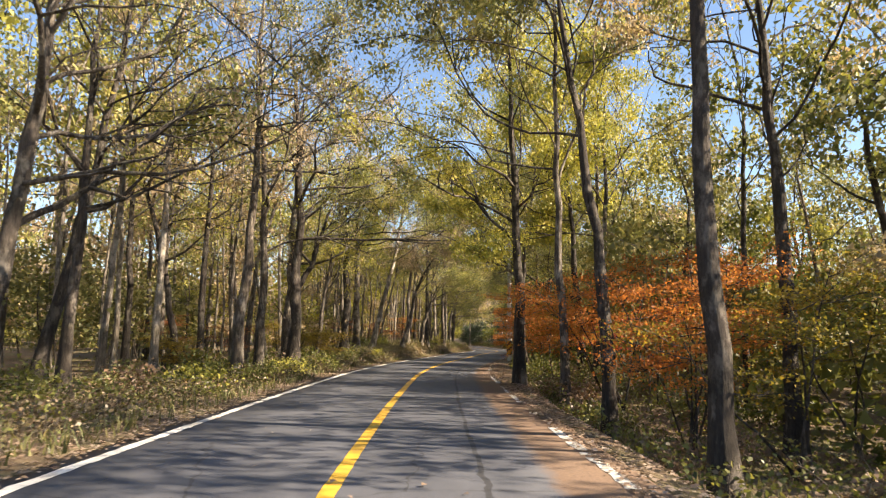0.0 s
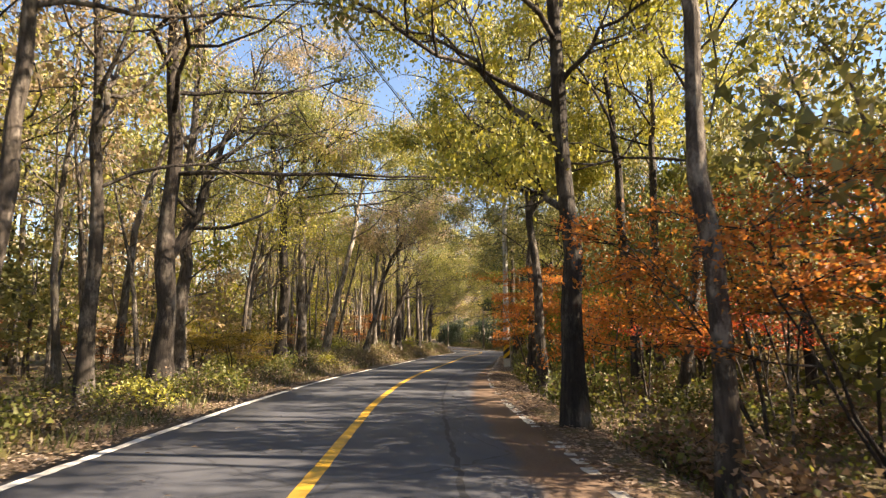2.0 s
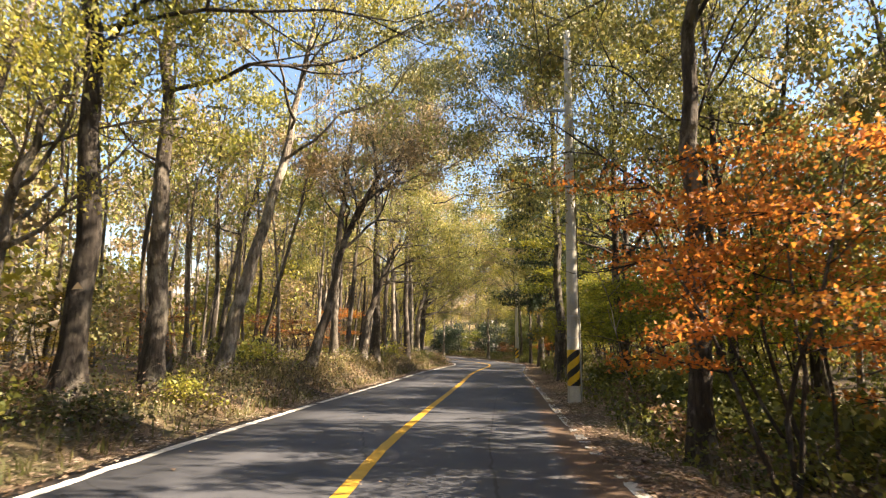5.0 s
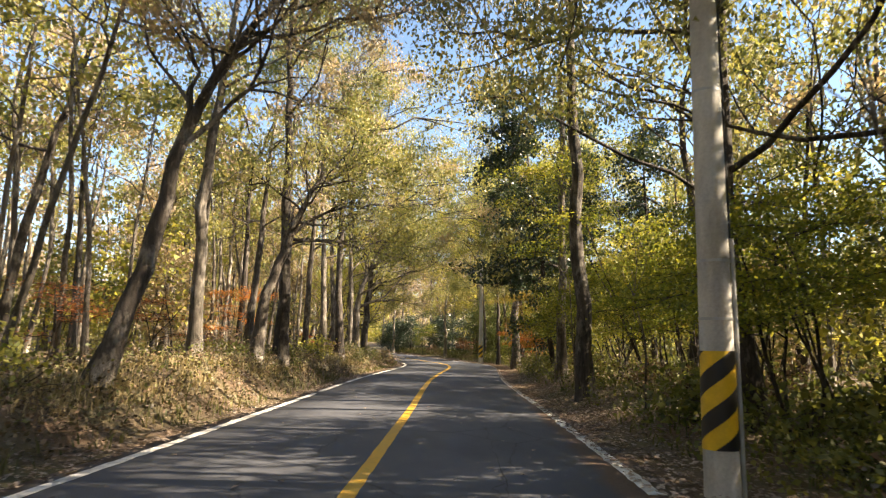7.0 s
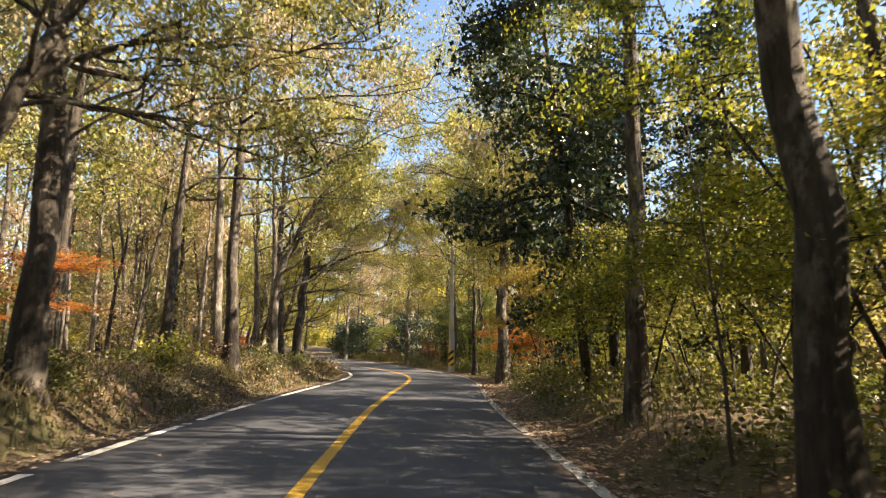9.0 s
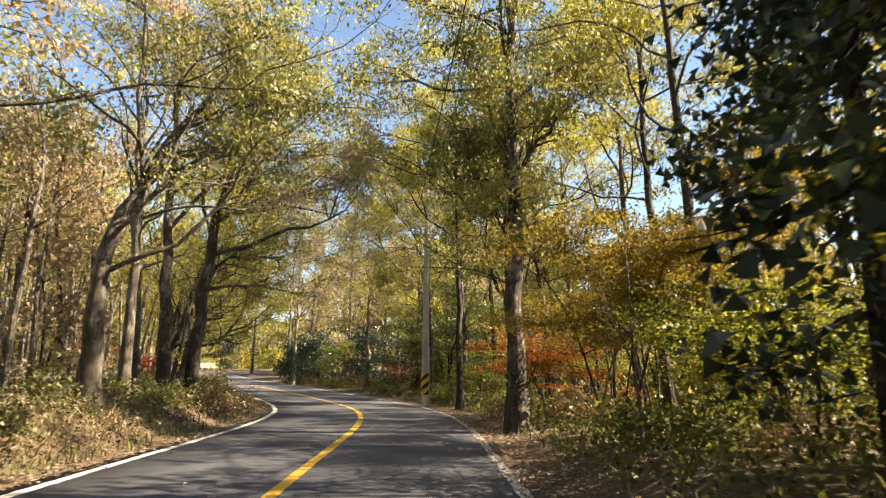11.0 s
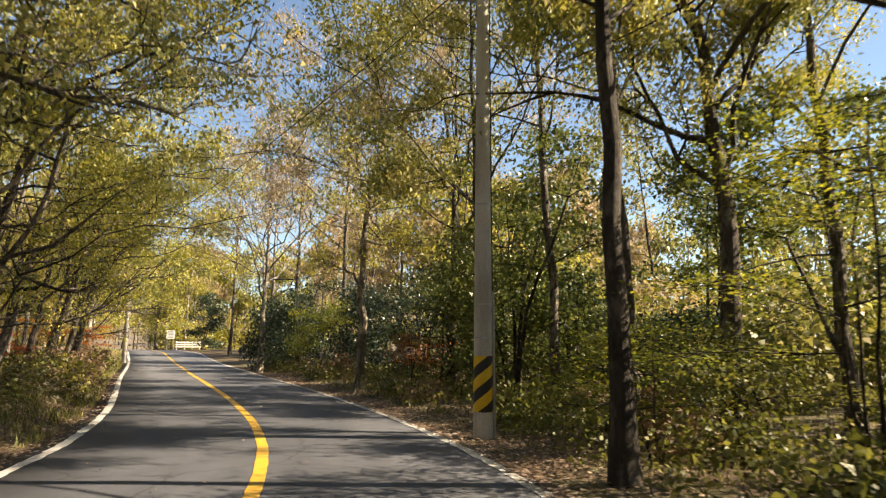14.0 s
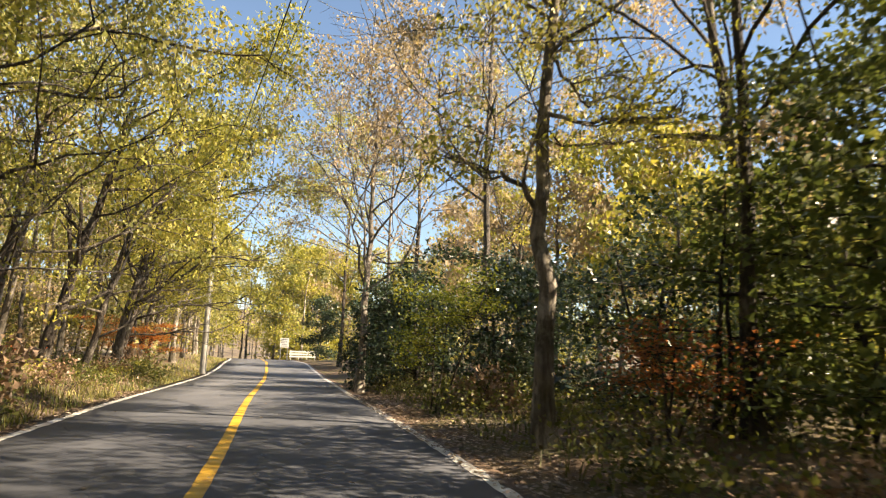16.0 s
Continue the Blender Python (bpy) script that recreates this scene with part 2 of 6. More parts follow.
hill = n_.new("ShaderNodeMapRange")
hill.inputs["From Min"].default_value, hill.inputs["From Max"].default_value = 120.0, 170.0
l_.new(dv.outputs["Value"], hill.inputs["Value"])
rh = ramp(n_, [(0.35, (0.07, 0.055, 0.04)), (0.5, (0.16, 0.12, 0.085)), (0.68, (0.24, 0.20, 0.09))])
l_.new(noise_tex(n_, l_, 0.22, 6, 0.75).outputs["Fac"], rh.inputs[0])
l_.new(mixed(n_, l_, hill.outputs[0], b_.inputs["Base Color"].links[0].from_socket, rh.outputs[0]), b_.inputs["Base Color"])
b_.inputs["Roughness"].default_value = 0.95
bumped(n_, l_, s1.outputs["Fac"], b_, 0.8, 0.04)

CONCRETE, n_, l_, b_ = material("pole_concrete")
c1 = noise_tex(n_, l_, 30, 4, 0.7)
c2 = noise_tex(n_, l_, 2.2, 4, 0.6, "Object", (1, 1, 0.25))
r1 = ramp(n_, [(0.3, (0.48, 0.465, 0.43)), (0.7, (0.64, 0.62, 0.575))])
l_.new(c1.outputs["Fac"], r1.inputs[0])
r2 = ramp(n_, [(0.35, (0.62, 0.6, 0.57)), (0.6, (1, 1, 1))])
l_.new(c2.outputs["Fac"], r2.inputs[0])
l_.new(mixed(n_, l_, 1.0, r1.outputs[0], r2.outputs[0], "MULTIPLY"), b_.inputs["Base Color"])
b_.inputs["Roughness"].default_value = 0.85
bumped(n_, l_, c1.outputs["Fac"], b_, 0.3, 0.004)


def plain(name, colour, rough=0.6, metal=0.0, worn=0.25):
    m, n, l, b = material(name)
    w = noise_tex(n, l, 6, 5, 0.7)
    r = ramp(n, [(0.3, tuple(c * (1 - worn) for c in colour)), (0.65, colour)])
    l.new(w.outputs["Fac"], r.inputs[0])
    l.new(r.outputs[0], b.inputs["Base Color"])
    b.inputs["Roughness"].default_value, b.inputs["Metallic"].default_value = rough, metal
    return m


BAND_YELLOW = plain("band_yellow", (0.80, 0.50, 0.02), 0.5)
BAND_BLACK = plain("band_black", (0.018, 0.017, 0.016), 0.5)
PIPE_GREY = plain("pipe_grey", (0.42, 0.42, 0.40), 0.5)
CABLE_BLACK = plain("cable_black", (0.015, 0.015, 0.016), 0.6)
STEEL = plain("galvanised_steel", (0.45, 0.46, 0.47), 0.4, 0.8)
SIGN_WHITE = plain("sign_white", (0.78, 0.78, 0.76), 0.4, 0.0, 0.1)
SIGN_GREY = plain("sign_grey", (0.22, 0.24, 0.27), 0.5)

# ---------- plan of the road ----------
ROAD_Y = [-120.0, -40.0, -5.0, 4.0, 10.0, 16.0, 22.0, 28.0, 34.0, 40.0, 46.0, 52.0, 58.0, 64.0, 70.0, 76.0, 80.0, 84.0, 88.0, 92.0, 96.0, 100.0, 104.0, 108.0, 112.0, 118.0, 124.0, 130.0, 140.0, 155.0, 170.0, 190.0, 215.0]
ROAD_X = [-0.9, -0.9, -0.76, -1.03, -1.12, -1.14, -1.08, -0.98, -0.63, -0.08, 0.73, 1.6, 2.46, 3.25, 4.11, 5.19, 5.98, 6.74, 7.3, 7.54, 7.37, 6.82, 6.0, 5.02, 3.99, 2.47, 1.05, -0.38, -2.9, -6.95, -11.5, -19.8, -34.0]


def smooth_curve(ys, xs):
    """A rounded course through the plan points."""
    y = np.arange(ys[0], ys[-1] + 0.01, 0.5)
    x = np.interp(y, ys, xs)
    k = np.hanning(13)
    k /= k.sum()
    x = np.convolve(np.pad(x, 6, mode="reflect", reflect_type="odd"), k, mode="valid")
    return y, x


CY, CX = smooth_curve(ROAD_Y, ROAD_X)
CH = np.gradient(CX, CY)


def centre(y):
    return np.interp(y, CY, CX)


def road_z(y):
    return np.interp(y, [-200, 97, 103, 107, 114, 123, 135, 143, 151, 170, 190, 230, 400], [0, 0, 0.07, 0.17, 0.31, 0.41, 0.58, 0.88, 1.28, 1.6, 1.5, 0.6, 0.6])


def lateral(x, y):
    g = np.interp(y, CY, CH)
    return (x - centre(y)) / np.sqrt(1 + g * g)


def ease(a, b, v):
    q = np.clip((v - a) / (b - a), 0, 1)
    return q * q * (3 - 2 * q)


def waves(x, y):
    return (np.sin(x * 1.7 + 0.6 * np.sin(y * 1.3)) * np.cos(y * 1.1 + 0.8 * np.sin(x * 0.9)) * 0.05
            + np.sin(x * 0.43 + y * 0.31) * np.cos(y * 0.37 - x * 0.21) * 0.13)


def ground_z(x, y):
    d = lateral(x, y)
    left = np.interp(y, [-50, 20, 36, 46, 53, 62, 80, 92, 110, 140], [-0.05, -0.05, 0.15, 0.35, 0.75, 0.88, 0.7, 0.25, 0.3, 0.3])
    right = np.interp(y, [-50, 8, 13, 17, 20, 24, 34, 40, 50, 59, 72, 82, 90, 120], [-0.6, -0.85, -0.9, -0.85, -0.55, -0.3, -0.25, -0.35, 0.0, 0.42, 0.45, 0.1, 0.02, 0.1])
    z = road_z(y) - 0.012
    z = z - 0.10 * (1 - ease(3.0, 3.5, np.abs(d)))
    z = z + ease(-3.65, -5.1, d) * left + ease(3.6, 4.9, d) * right
    z = z + waves(x, y) * ease(3.5, 6.5, np.abs(d))
    far = np.hypot(x - 5, y - 80)
    z = z + 46 * ease(170, 420, far) * (0.6 + 0.4 * np.sin(x * 0.011 + 1.0) * np.cos(y * 0.009))
    return z


# ---------- mesh helpers ----------
def mesh_from(name, verts, quads, tris=None, mats=(), mat_index=None, uvs=None, smooth=False):
    me = bpy.data.meshes.new(name)
    verts = np.asarray(verts, dtype=np.float32)
    quads = np.zeros((0, 4), np.int32) if quads is None else np.asarray(quads, dtype=np.int32)
    tris = np.zeros((0, 3), np.int32) if tris is None else np.asarray(tris, dtype=np.int32)
    nq, nt = len(quads), len(tris)
    me.vertices.add(len(verts))
    me.vertices.foreach_set("co", verts.ravel())
    me.loops.add(nq * 4 + nt * 3)
    idx = np.concatenate([quads.ravel(), tris.ravel()]).astype(np.int32)
    me.loops.foreach_set("vertex_index", idx)
    me.polygons.add(nq + nt)
    start = np.concatenate([np.arange(nq) * 4, nq * 4 + np.arange(nt) * 3]).astype(np.int32)
    me.polygons.foreach_set("loop_start", start)
    if mat_index is not None:
        me.polygons.foreach_set("material_index", np.asarray(mat_index, dtype=np.int32))
    if smooth:
        me.polygons.foreach_set("use_smooth", np.ones(nq + nt, dtype=bool))
    if uvs is not None:
        lay = me.uv_layers.new(name="UVMap")
        lay.data.foreach_set("uv", np.asarray(uvs, dtype=np.float32)[idx].ravel())
    for m in mats:
        me.materials.append(m)
    me.update(calc_edges=True)
    return me


def under(parent, name, me, label=""):
    ob = new(name, me)
    ob.parent = parent
    return tagged(ob, label)


def part(name, bm, mat, parent, label=""):
    me = bpy.data.meshes.new(name)
    bm.to_mesh(me)
    bm.free()
    me.materials.append(mat)
    return under(parent, name, me, label)


class Wood:
    """Gathers tapered round limbs into one mesh."""

    def __init__(self):
        self.v, self.q, self.n = [], [], 0

    def tube(self, pts, radii, sides):
        pts = np.asarray(pts, float)
        k = len(pts)
        tan = np.gradient(pts, axis=0)
        tan /= np.linalg.norm(tan, axis=1)[:, None] + 1e-9
        ref = np.array([1.0, 0, 0]) if abs(tan[0, 0]) < 0.8 else np.array([0, 1.0, 0])
        a = np.cross(tan, ref)
        a /= np.linalg.norm(a, axis=1)[:, None] + 1e-9
        b = np.cross(tan, a)
        ang = np.arange(sides) * 2 * math.pi / sides
        ring = a[:, None, :] * np.cos(ang)[None, :, None] + b[:, None, :] * np.sin(ang)[None, :, None]
        vv = pts[:, None, :] + ring * np.asarray(radii)[:, None, None]
        i = np.arange(k - 1)[:, None] * sides
        j = np.arange(sides)[None, :]
        j2 = (j + 1) % sides
        f = np.stack([i + j, i + j2, i + sides + j2, i + sides + j], -1).reshape(-1, 4) + self.n
        self.v.append(vv.reshape(-1, 3))
        self.q.append(f)
        self.n += k * sides

    def mesh(self, name, mat):
        return mesh_from(name, np.concatenate(self.v), np.concatenate(self.q), mats=(mat,), smooth=True)


def leaf_quads(c, rng, length, width, flat=0.3, droop=0.0, size=None):
    """Folded leaf blades at the places c."""
    n = len(c)
    nrm = rng.normal(size=(n, 3))
    nrm /= np.linalg.norm(nrm, axis=1)[:, None] + 1e-9
    nrm = nrm * (1 - flat) + np.array([0, 0, 1.0]) * flat
    nrm /= np.linalg.norm(nrm, axis=1)[:, None] + 1e-9
    a = np.cross(nrm, rng.normal(size=(n, 3)))
    a[:, 2] -= droop
    a /= np.linalg.norm(a, axis=1)[:, None] + 1e-9
    b = np.cross(nrm, a)
    s = rng.uniform(0.65, 1.3, (n, 1))
    if size is not None:
        s = s * size[:, None]
    L, W = length * s / 2, width * s / 2
    v = np.stack([c - a * L, c + b * W + nrm * W * 0.35, c + a * L, c - b * W + nrm * W * 0.35], 1)
    return v.reshape(-1, 3), np.arange(4 * n).reshape(n, 4)


def leaf_tris(c, rng, length, width, flat=0.3, droop=0.0, size=None):
    """Plain pointed leaf blades at the places c, for crowns seen from afar."""
    v, _ = leaf_quads(c, rng, length, width, flat, droop, size)
    v = v.reshape(-1, 4, 3)
    t = np.stack([v[:, 0] * 0.5 + v[:, 1] * 0.5 + (v[:, 1] - v[:, 3]) * 0.35, v[:, 2], v[:, 0] * 0.5 + v[:, 3] * 0.5 - (v[:, 1] - v[:, 3]) * 0.35], 1)
    return t.reshape(-1, 3), np.arange(3 * len(c)).reshape(-1, 3)


def unit(v):
    return v / (np.linalg.norm(v) + 1e-9)


def limb_path(rng, start, way, length, n, lift, wander, dip=-1.0):
    p, pts = np.array(start, float), [np.array(start, float)]
    w = unit(np.array(way, float))
    for i in range(n):
        w = unit(w + np.array([0, 0, lift]) / n + rng.normal(size=3) * wander)
        w[2] = max(w[2], dip)
        p = p + w * length / n
        pts.append(p.copy())
    return np.array(pts)


def grow(seed, height, r0, trunk=None, limbs=12, first=0.35, reach=0.42, bias=None, leaves=2600, leaf=0.105, forks=(), clump=0.25, sides=9, fine=True, droop=0.8, rise=0.6, stubs=0, split=None, arms=(), full=False):
    """A broadleaf tree: trunk, limbs, branches and twigs as one body of wood, and the places of its leaves."""
    rng = np.random.default_rng(seed)
    wood = Wood()
    if trunk is None:
        trunk = [(0, 0, 0), (rng.normal() * 0.15, rng.normal() * 0.15, height * 0.35), (rng.normal() * 0.5, rng.normal() * 0.5, height * 0.7), (rng.normal() * 0.9, rng.normal() * 0.9, height)]
    tp = np.array(trunk, float)
    k = 15
    tz = np.linspace(0, 1, k)
    f = np.linspace(0, 1, len(tp))
    path = np.stack([np.interp(tz, f, tp[:, i]) for i in range(3)], 1)
    for _ in range(2):
        path[1:-1] = path[1:-1] * 0.5 + (path[:-2] + path[2:]) * 0.25
    path[2:-1, :2] += rng.normal(size=(k - 3, 2)) * r0 * 0.22
    rad = r0 * (1 - 0.83 * tz ** 1.05)
    rad[0] *= 1.45
    rad[1] *= 1.06
    low = path[0].copy()
    low[2] -= 0.35
    path2 = np.vstack([low, path])
    wood.tube(path2, np.concatenate([[rad[0] * 1.25], rad * (1 + rng.normal(size=k) * 0.035)]), sides)
    ends = []

    def branch_out(pts, r, length, wood):
        m = 4 if fine else 3
        for s in range(m):
            q = rng.uniform(0.3, 1.0) if s else 1.0
            i = min(int(q * (len(pts) - 1)), len(pts) - 1)
            way = unit(pts[i] - pts[max(i - 1, 0)]) + rng.normal(size=3) * 0.55 + np.array([0, 0, 0.1])
            L = length * rng.uniform(0.35, 0.6)
            sub = limb_path(rng, pts[i], way, L, 4, 0.1, 0.24, -0.25)
            r2 = max(r * (1 - 0.75 * q) * 0.85, 0.018)
            wood.tube(sub, np.linspace(r2, 0.007, 5), 4 if fine else 3)
            for g in range(3 if fine else 2):
                j = rng.integers(1, 5)
                w3 = unit(sub[j] - sub[j - 1]) + rng.normal(size=3) * 0.7
                tw = limb_path(rng, sub[j], w3, rng.uniform(0.4, 0.9) * (0.6 + length * 0.12), 2, -0.1, 0.2)
                if fine:
                    wood.tube(tw, np.linspace(0.009, 0.004, 3), 3)
                ends.append(tw[1])
                ends.append(tw[2])
            ends.append(sub[3])

    for i in range(limbs):
        q = first + (0.97 - first) * (i + rng.uniform(0, 0.8)) / limbs
        az = i * 2.4 + rng.uniform(-0.5, 0.5)
        way = np.array([math.cos(az), math.sin(az), rng.uniform(0.35, 0.95) * rise / 0.6])
        if bias is not None:
            way[:2] += np.array(bias)
        L = height * reach * (1.15 - 0.75 * q) * rng.uniform(0.8, 1.25)
        at = np.array([np.interp(q, tz, path[:, c]) for c in range(3)])
        rr = float(np.interp(q, tz, rad)) * rng.uniform(0.34, 0.52)
        pts = limb_path(rng, at, way, L, 9, 0.3, 0.24, 0.0)
        own = wood
        if split is not None:
            own = Wood()
            split.append(own)
        own.tube(pts, np.linspace(rr, 0.014, 10), 6 if fine else 4)
        branch_out(pts, rr, L, own)
    for i in range(stubs):
        q = 0.12 + 0.38 * i / max(stubs, 1)
        at = np.array([np.interp(q, tz, path[:, c]) for c in range(3)])
        az = rng.uniform(0, 6.28)
        pts = limb_path(rng, at, (math.cos(az), math.sin(az), 0.35), rng.uniform(0.6, 1.7), 4, 0.25, 0.1)
        wood.tube(pts, np.linspace(0.05, 0.012, 5), 6)
    for q, way, L, share in forks:
        at = np.array([np.interp(q, tz, path[:, c]) for c in range(3)])
        rr = float(np.interp(q, tz, rad)) * share
        pts = limb_path(rng, at, way, L, 10, 0.12, 0.18, 0.0)
        own = wood
        if split is not None:
            own = Wood()
            split.append(own)
        own.tube(pts, np.linspace(rr, 0.02, 11), 7)
        branch_out(pts, rr, L * 0.6, own)
        for s in range(3):
            i = 4 + 2 * s
            w2 = unit(pts[i] - pts[i - 1]) + rng.normal(size=3) * 0.5
            sub = limb_path(rng, pts[i], w2, L * 0.4, 6, 0.2, 0.16, -0.1)
            r2 = rr * (1 - i / 11) * 0.7
            own.tube(sub, np.linspace(r2, 0.012, 7), 5)
            branch_out(sub, r2, L * 0.4, own)
    for share, course in arms:
        ap = np.array(course, float)
        ap = np.stack([np.interp(np.linspace(0, len(ap) - 1, 13), np.arange(len(ap)), ap[:, c]) for c in range(3)], 1)
        ap[1:-1] = ap[1:-1] * 0.5 + (ap[:-2] + ap[2:]) * 0.25
        ap[2:] += np.cumsum(rng.normal(size=(11, 3)) * 0.085, axis=0) * np.array([1, 1, 0.8])
        ap[:, 1] += np.linspace(0, 1, 13) ** 1.5 * rng.normal() * 0.7
        L = float(np.linalg.norm(np.diff(ap, axis=0), axis=1).sum())
        rr = max(float(np.interp(ap[0, 2], path[:, 2], rad)) * share, 0.035)
        own = Wood()
        (split if split is not None else []).append(own)
        own.tube(ap, rr * np.linspace(1, 0.14, 13), 7)
        branch_out(ap, rr, L * 0.55, own)
        for s in range(5):
            i = 3 + 2 * s
            w2 = unit(ap[i] - ap[i - 1]) + rng.normal(size=3) * 0.55
            sub = limb_path(rng, ap[i], w2, L * rng.uniform(0.25, 0.45), 7, 0.15, 0.22, -0.15)
            r2 = rr * (1 - i / 15) * 0.55
            own.tube(sub, np.linspace(r2, 0.01, 8), 5)
            branch_out(sub, r2, L * 0.35, own)
    ends = np.array(ends)
    hubs = ends[rng.permutation(len(ends))[: max(20, int(len(ends) * 0.36))]]
    pick = hubs[rng.integers(0, len(hubs), leaves)]
    c = pick + rng.normal(size=(leaves, 3)) * clump * np.array([1, 1, 0.7])
    lv, lq = (leaf_quads if full else leaf_tris)(c, rng, leaf * 1.2, leaf * (0.66 if full else 0.55), 0.2, droop, np.interp(c[:, 2], [3.5, 11.0], [1.0, 1.3]))
    return wood, lv, lq


def leaf_mesh(name, lv, lq, mat):
    return mesh_from(name, lv, lq if lq.shape[1] == 4 else None, lq if lq.shape[1] == 3 else None, mats=(mat,))


def pruned(lv, lq, base):
    """Leaves are cut back where lorries pass: none low over the lanes."""
    k = lq.shape[1]
    c = lv.reshape(-1, k, 3).mean(1) + np.array(base)
    d = np.abs(lateral(c[:, 0], c[:, 1]))
    keep = ~((d < 3.15) & (c[:, 2] < road_z(c[:, 1]) + 3.9)) & (c[:, 2] > base[2] - 0.6)
    v = lv.reshape(-1, k, 3)[keep].reshape(-1, 3)
    return v, np.arange(len(v)).reshape(-1, k)


def tree_thing(name, base, wood, lv, lq, bark, leafmat, label, category="tree", group="", crown_name="crown", wood_name="trunk", limbs=(), limb_name="limb"):
    ob = tagged(new(name), label, category, group)
    ob.matrix_basis = pose(*base)
    under(ob, wood_name, wood.mesh(wood_name, bark))
    for w in limbs:
        under(ob, limb_name, w.mesh(limb_name, bark))
    lv, lq = pruned(lv, lq, base)
    under(ob, crown_name, leaf_mesh(crown_name, lv, lq, leafmat))
    return ob


def on_ground(x, y):
    return (x, y, float(ground_z(np.array(x), np.array(y))))


# ---------- ground and road ----------
def spaced(lo, hi, a, b, fine, grow_by=1.22):
    """Grid lines: fine between a and b, ever wider outside."""
    mid = list(np.arange(a, b + 1e-6, fine))
    s, v, out = fine, b, []
    while v < hi:
        s *= grow_by
        v += s
        out.append(v)
    s, v, pre = fine, a, []
    while v > lo:
        s *= grow_by
        v -= s
        pre.append(v)
    return np.array(pre[::-1] + mid + out)


gx = spaced(-900, 900, -12, 20, 0.35)
gy = spaced(-700, 1100, -6, 150, 0.5)
GX, GY = np.meshgrid(gx, gy)
GZ = ground_z(GX, GY)
nx, ny = len(gx), len(gy)
ii, jj = np.meshgrid(np.arange(nx - 1), np.arange(ny - 1))
q0 = (jj * nx + ii).ravel()
me = mesh_from("ground", np.stack([GX, GY, GZ], -1).reshape(-1, 3), np.stack([q0, q0 + 1, q0 + nx + 1, q0 + nx], 1), mats=(SOIL,), smooth=True)
tagged(new("ground", me), "brown leaf-strewn forest floor with mossy patches", "ground", kind="structure")


def strip(name, offsets, lift, y0, y1, step, mats, skirt=0.0, holes=None, jitter=0.0, seed=0):
    """A ribbon along the road between side offsets, following its course and rise."""
    rng = np.random.default_rng(seed)
    y = np.arange(y0, y1 + 1e-6, step)
    g = np.interp(y, CY, CH)
    s = np.concatenate([[0], np.cumsum(np.sqrt(1 + g[1:] ** 2) * step)]) + y0
    nxv, nyv = 1 / np.sqrt(1 + g * g), -g / np.sqrt(1 + g * g)
    rows, uvr = [], []
    k = len(offsets)
    for i, o in enumerate(offsets):
        oo = o + (rng.normal(size=len(y)) * jitter if i in (0, k - 1) else 0)
        px, py = centre(y) + nxv * oo, y + nyv * oo
        pz = road_z(y) + lift
        if skirt and i in (0, k - 1):
            pz = pz - skirt
        rows.append(np.stack([px, py, pz], -1))
        uvr.append(np.stack([np.broadcast_to(oo, y.shape), s], -1))
    v = np.stack(rows, 1).reshape(-1, 3)
    u = np.stack(uvr, 1).reshape(-1, 2)
    quads = []
    for j in range(len(y) - 1):
        if holes is not None and holes(y[j], rng):
            continue
        for i in range(k - 1):
            a = j * k + i
            quads.append((a, a + 1, a + 1 + k, a + k))
    return mesh_from(name, v, quads, mats=mats, uvs=u)


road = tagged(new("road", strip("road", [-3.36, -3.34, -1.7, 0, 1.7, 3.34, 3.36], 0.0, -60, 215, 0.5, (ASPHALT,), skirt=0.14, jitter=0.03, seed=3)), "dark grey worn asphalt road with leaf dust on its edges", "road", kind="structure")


def worn_right(y, rng):
    share = np.interp(y, [0, 44, 50, 70, 84], [0.55, 0.5, 0.2, 0.12, 0.02])
    return math.sin(y * 1.9) * 0.35 + math.sin(y * 0.73 + 1) * 0.35 + rng.uniform(-0.5, 0.5) < share * 2 - 1.0


def worn_left(y, rng):
    if y < 26 or y > 76:
        return rng.uniform(0, 1) < 0.004
    if 57 < y < 71:
        return math.sin(y * 1.1) + math.sin(y * 2.7 + 1) + rng.uniform(-0.6, 0.6) < -1.2
    return math.sin(y * 1.3) + math.sin(y * 0.47 + 2) + rng.uniform(-0.5, 0.5) < -1.85


tagged(new("road_line_yellow", strip("road_line_yellow", [-0.085, 0.085], 0.005, -60, 200, 0.25, (YELLOW_PAINT,), jitter=0.004, seed=5)), "single yellow centre line painted on the asphalt", "road marking", kind="structure")
tagged(new("road_line_white", strip("road_line_white", [-3.09, -2.93], 0.005, -60, 200, 0.2, (WHITE_PAINT,), holes=worn_left, jitter=0.011, seed=6)), "worn white edge line beside the grassy verge", "road marking", kind="structure")
tagged(new("road_line_white", strip("road_line_white", [2.96, 3.12], 0.005, -60, 200, 0.2, (WHITE_PAINT,), holes=worn_right, jitter=0.014, seed=7)), "flaking white edge line half buried in leaves", "road marking", kind="structure")


# ---------- utility poles and cables ----------
POLE_H = 10.8


def ring_mesh(name, z0, z1, r0, r1, mat, sides=28, rows=1, cap=True):
    w = Wood()
    z = np.linspace(z0, z1, rows + 1)
    pts = np.stack([0 * z, 0 * z, z], 1)
    w.tube(pts, np.linspace(r0, r1, rows + 1), sides)
    if cap:
        v = np.concatenate(w.v)
        fan = [[len(v) - sides + i, len(v) - sides + (i + 1) % sides, len(v)] for i in range(sides)]
        return mesh_from(name, np.vstack([v, [0, 0, z1]]), np.concatenate(w.q), fan, mats=(mat,), smooth=True)
    return w.mesh(name, mat)


def pole_r(z):
    return 0.178 - 0.0075 * z


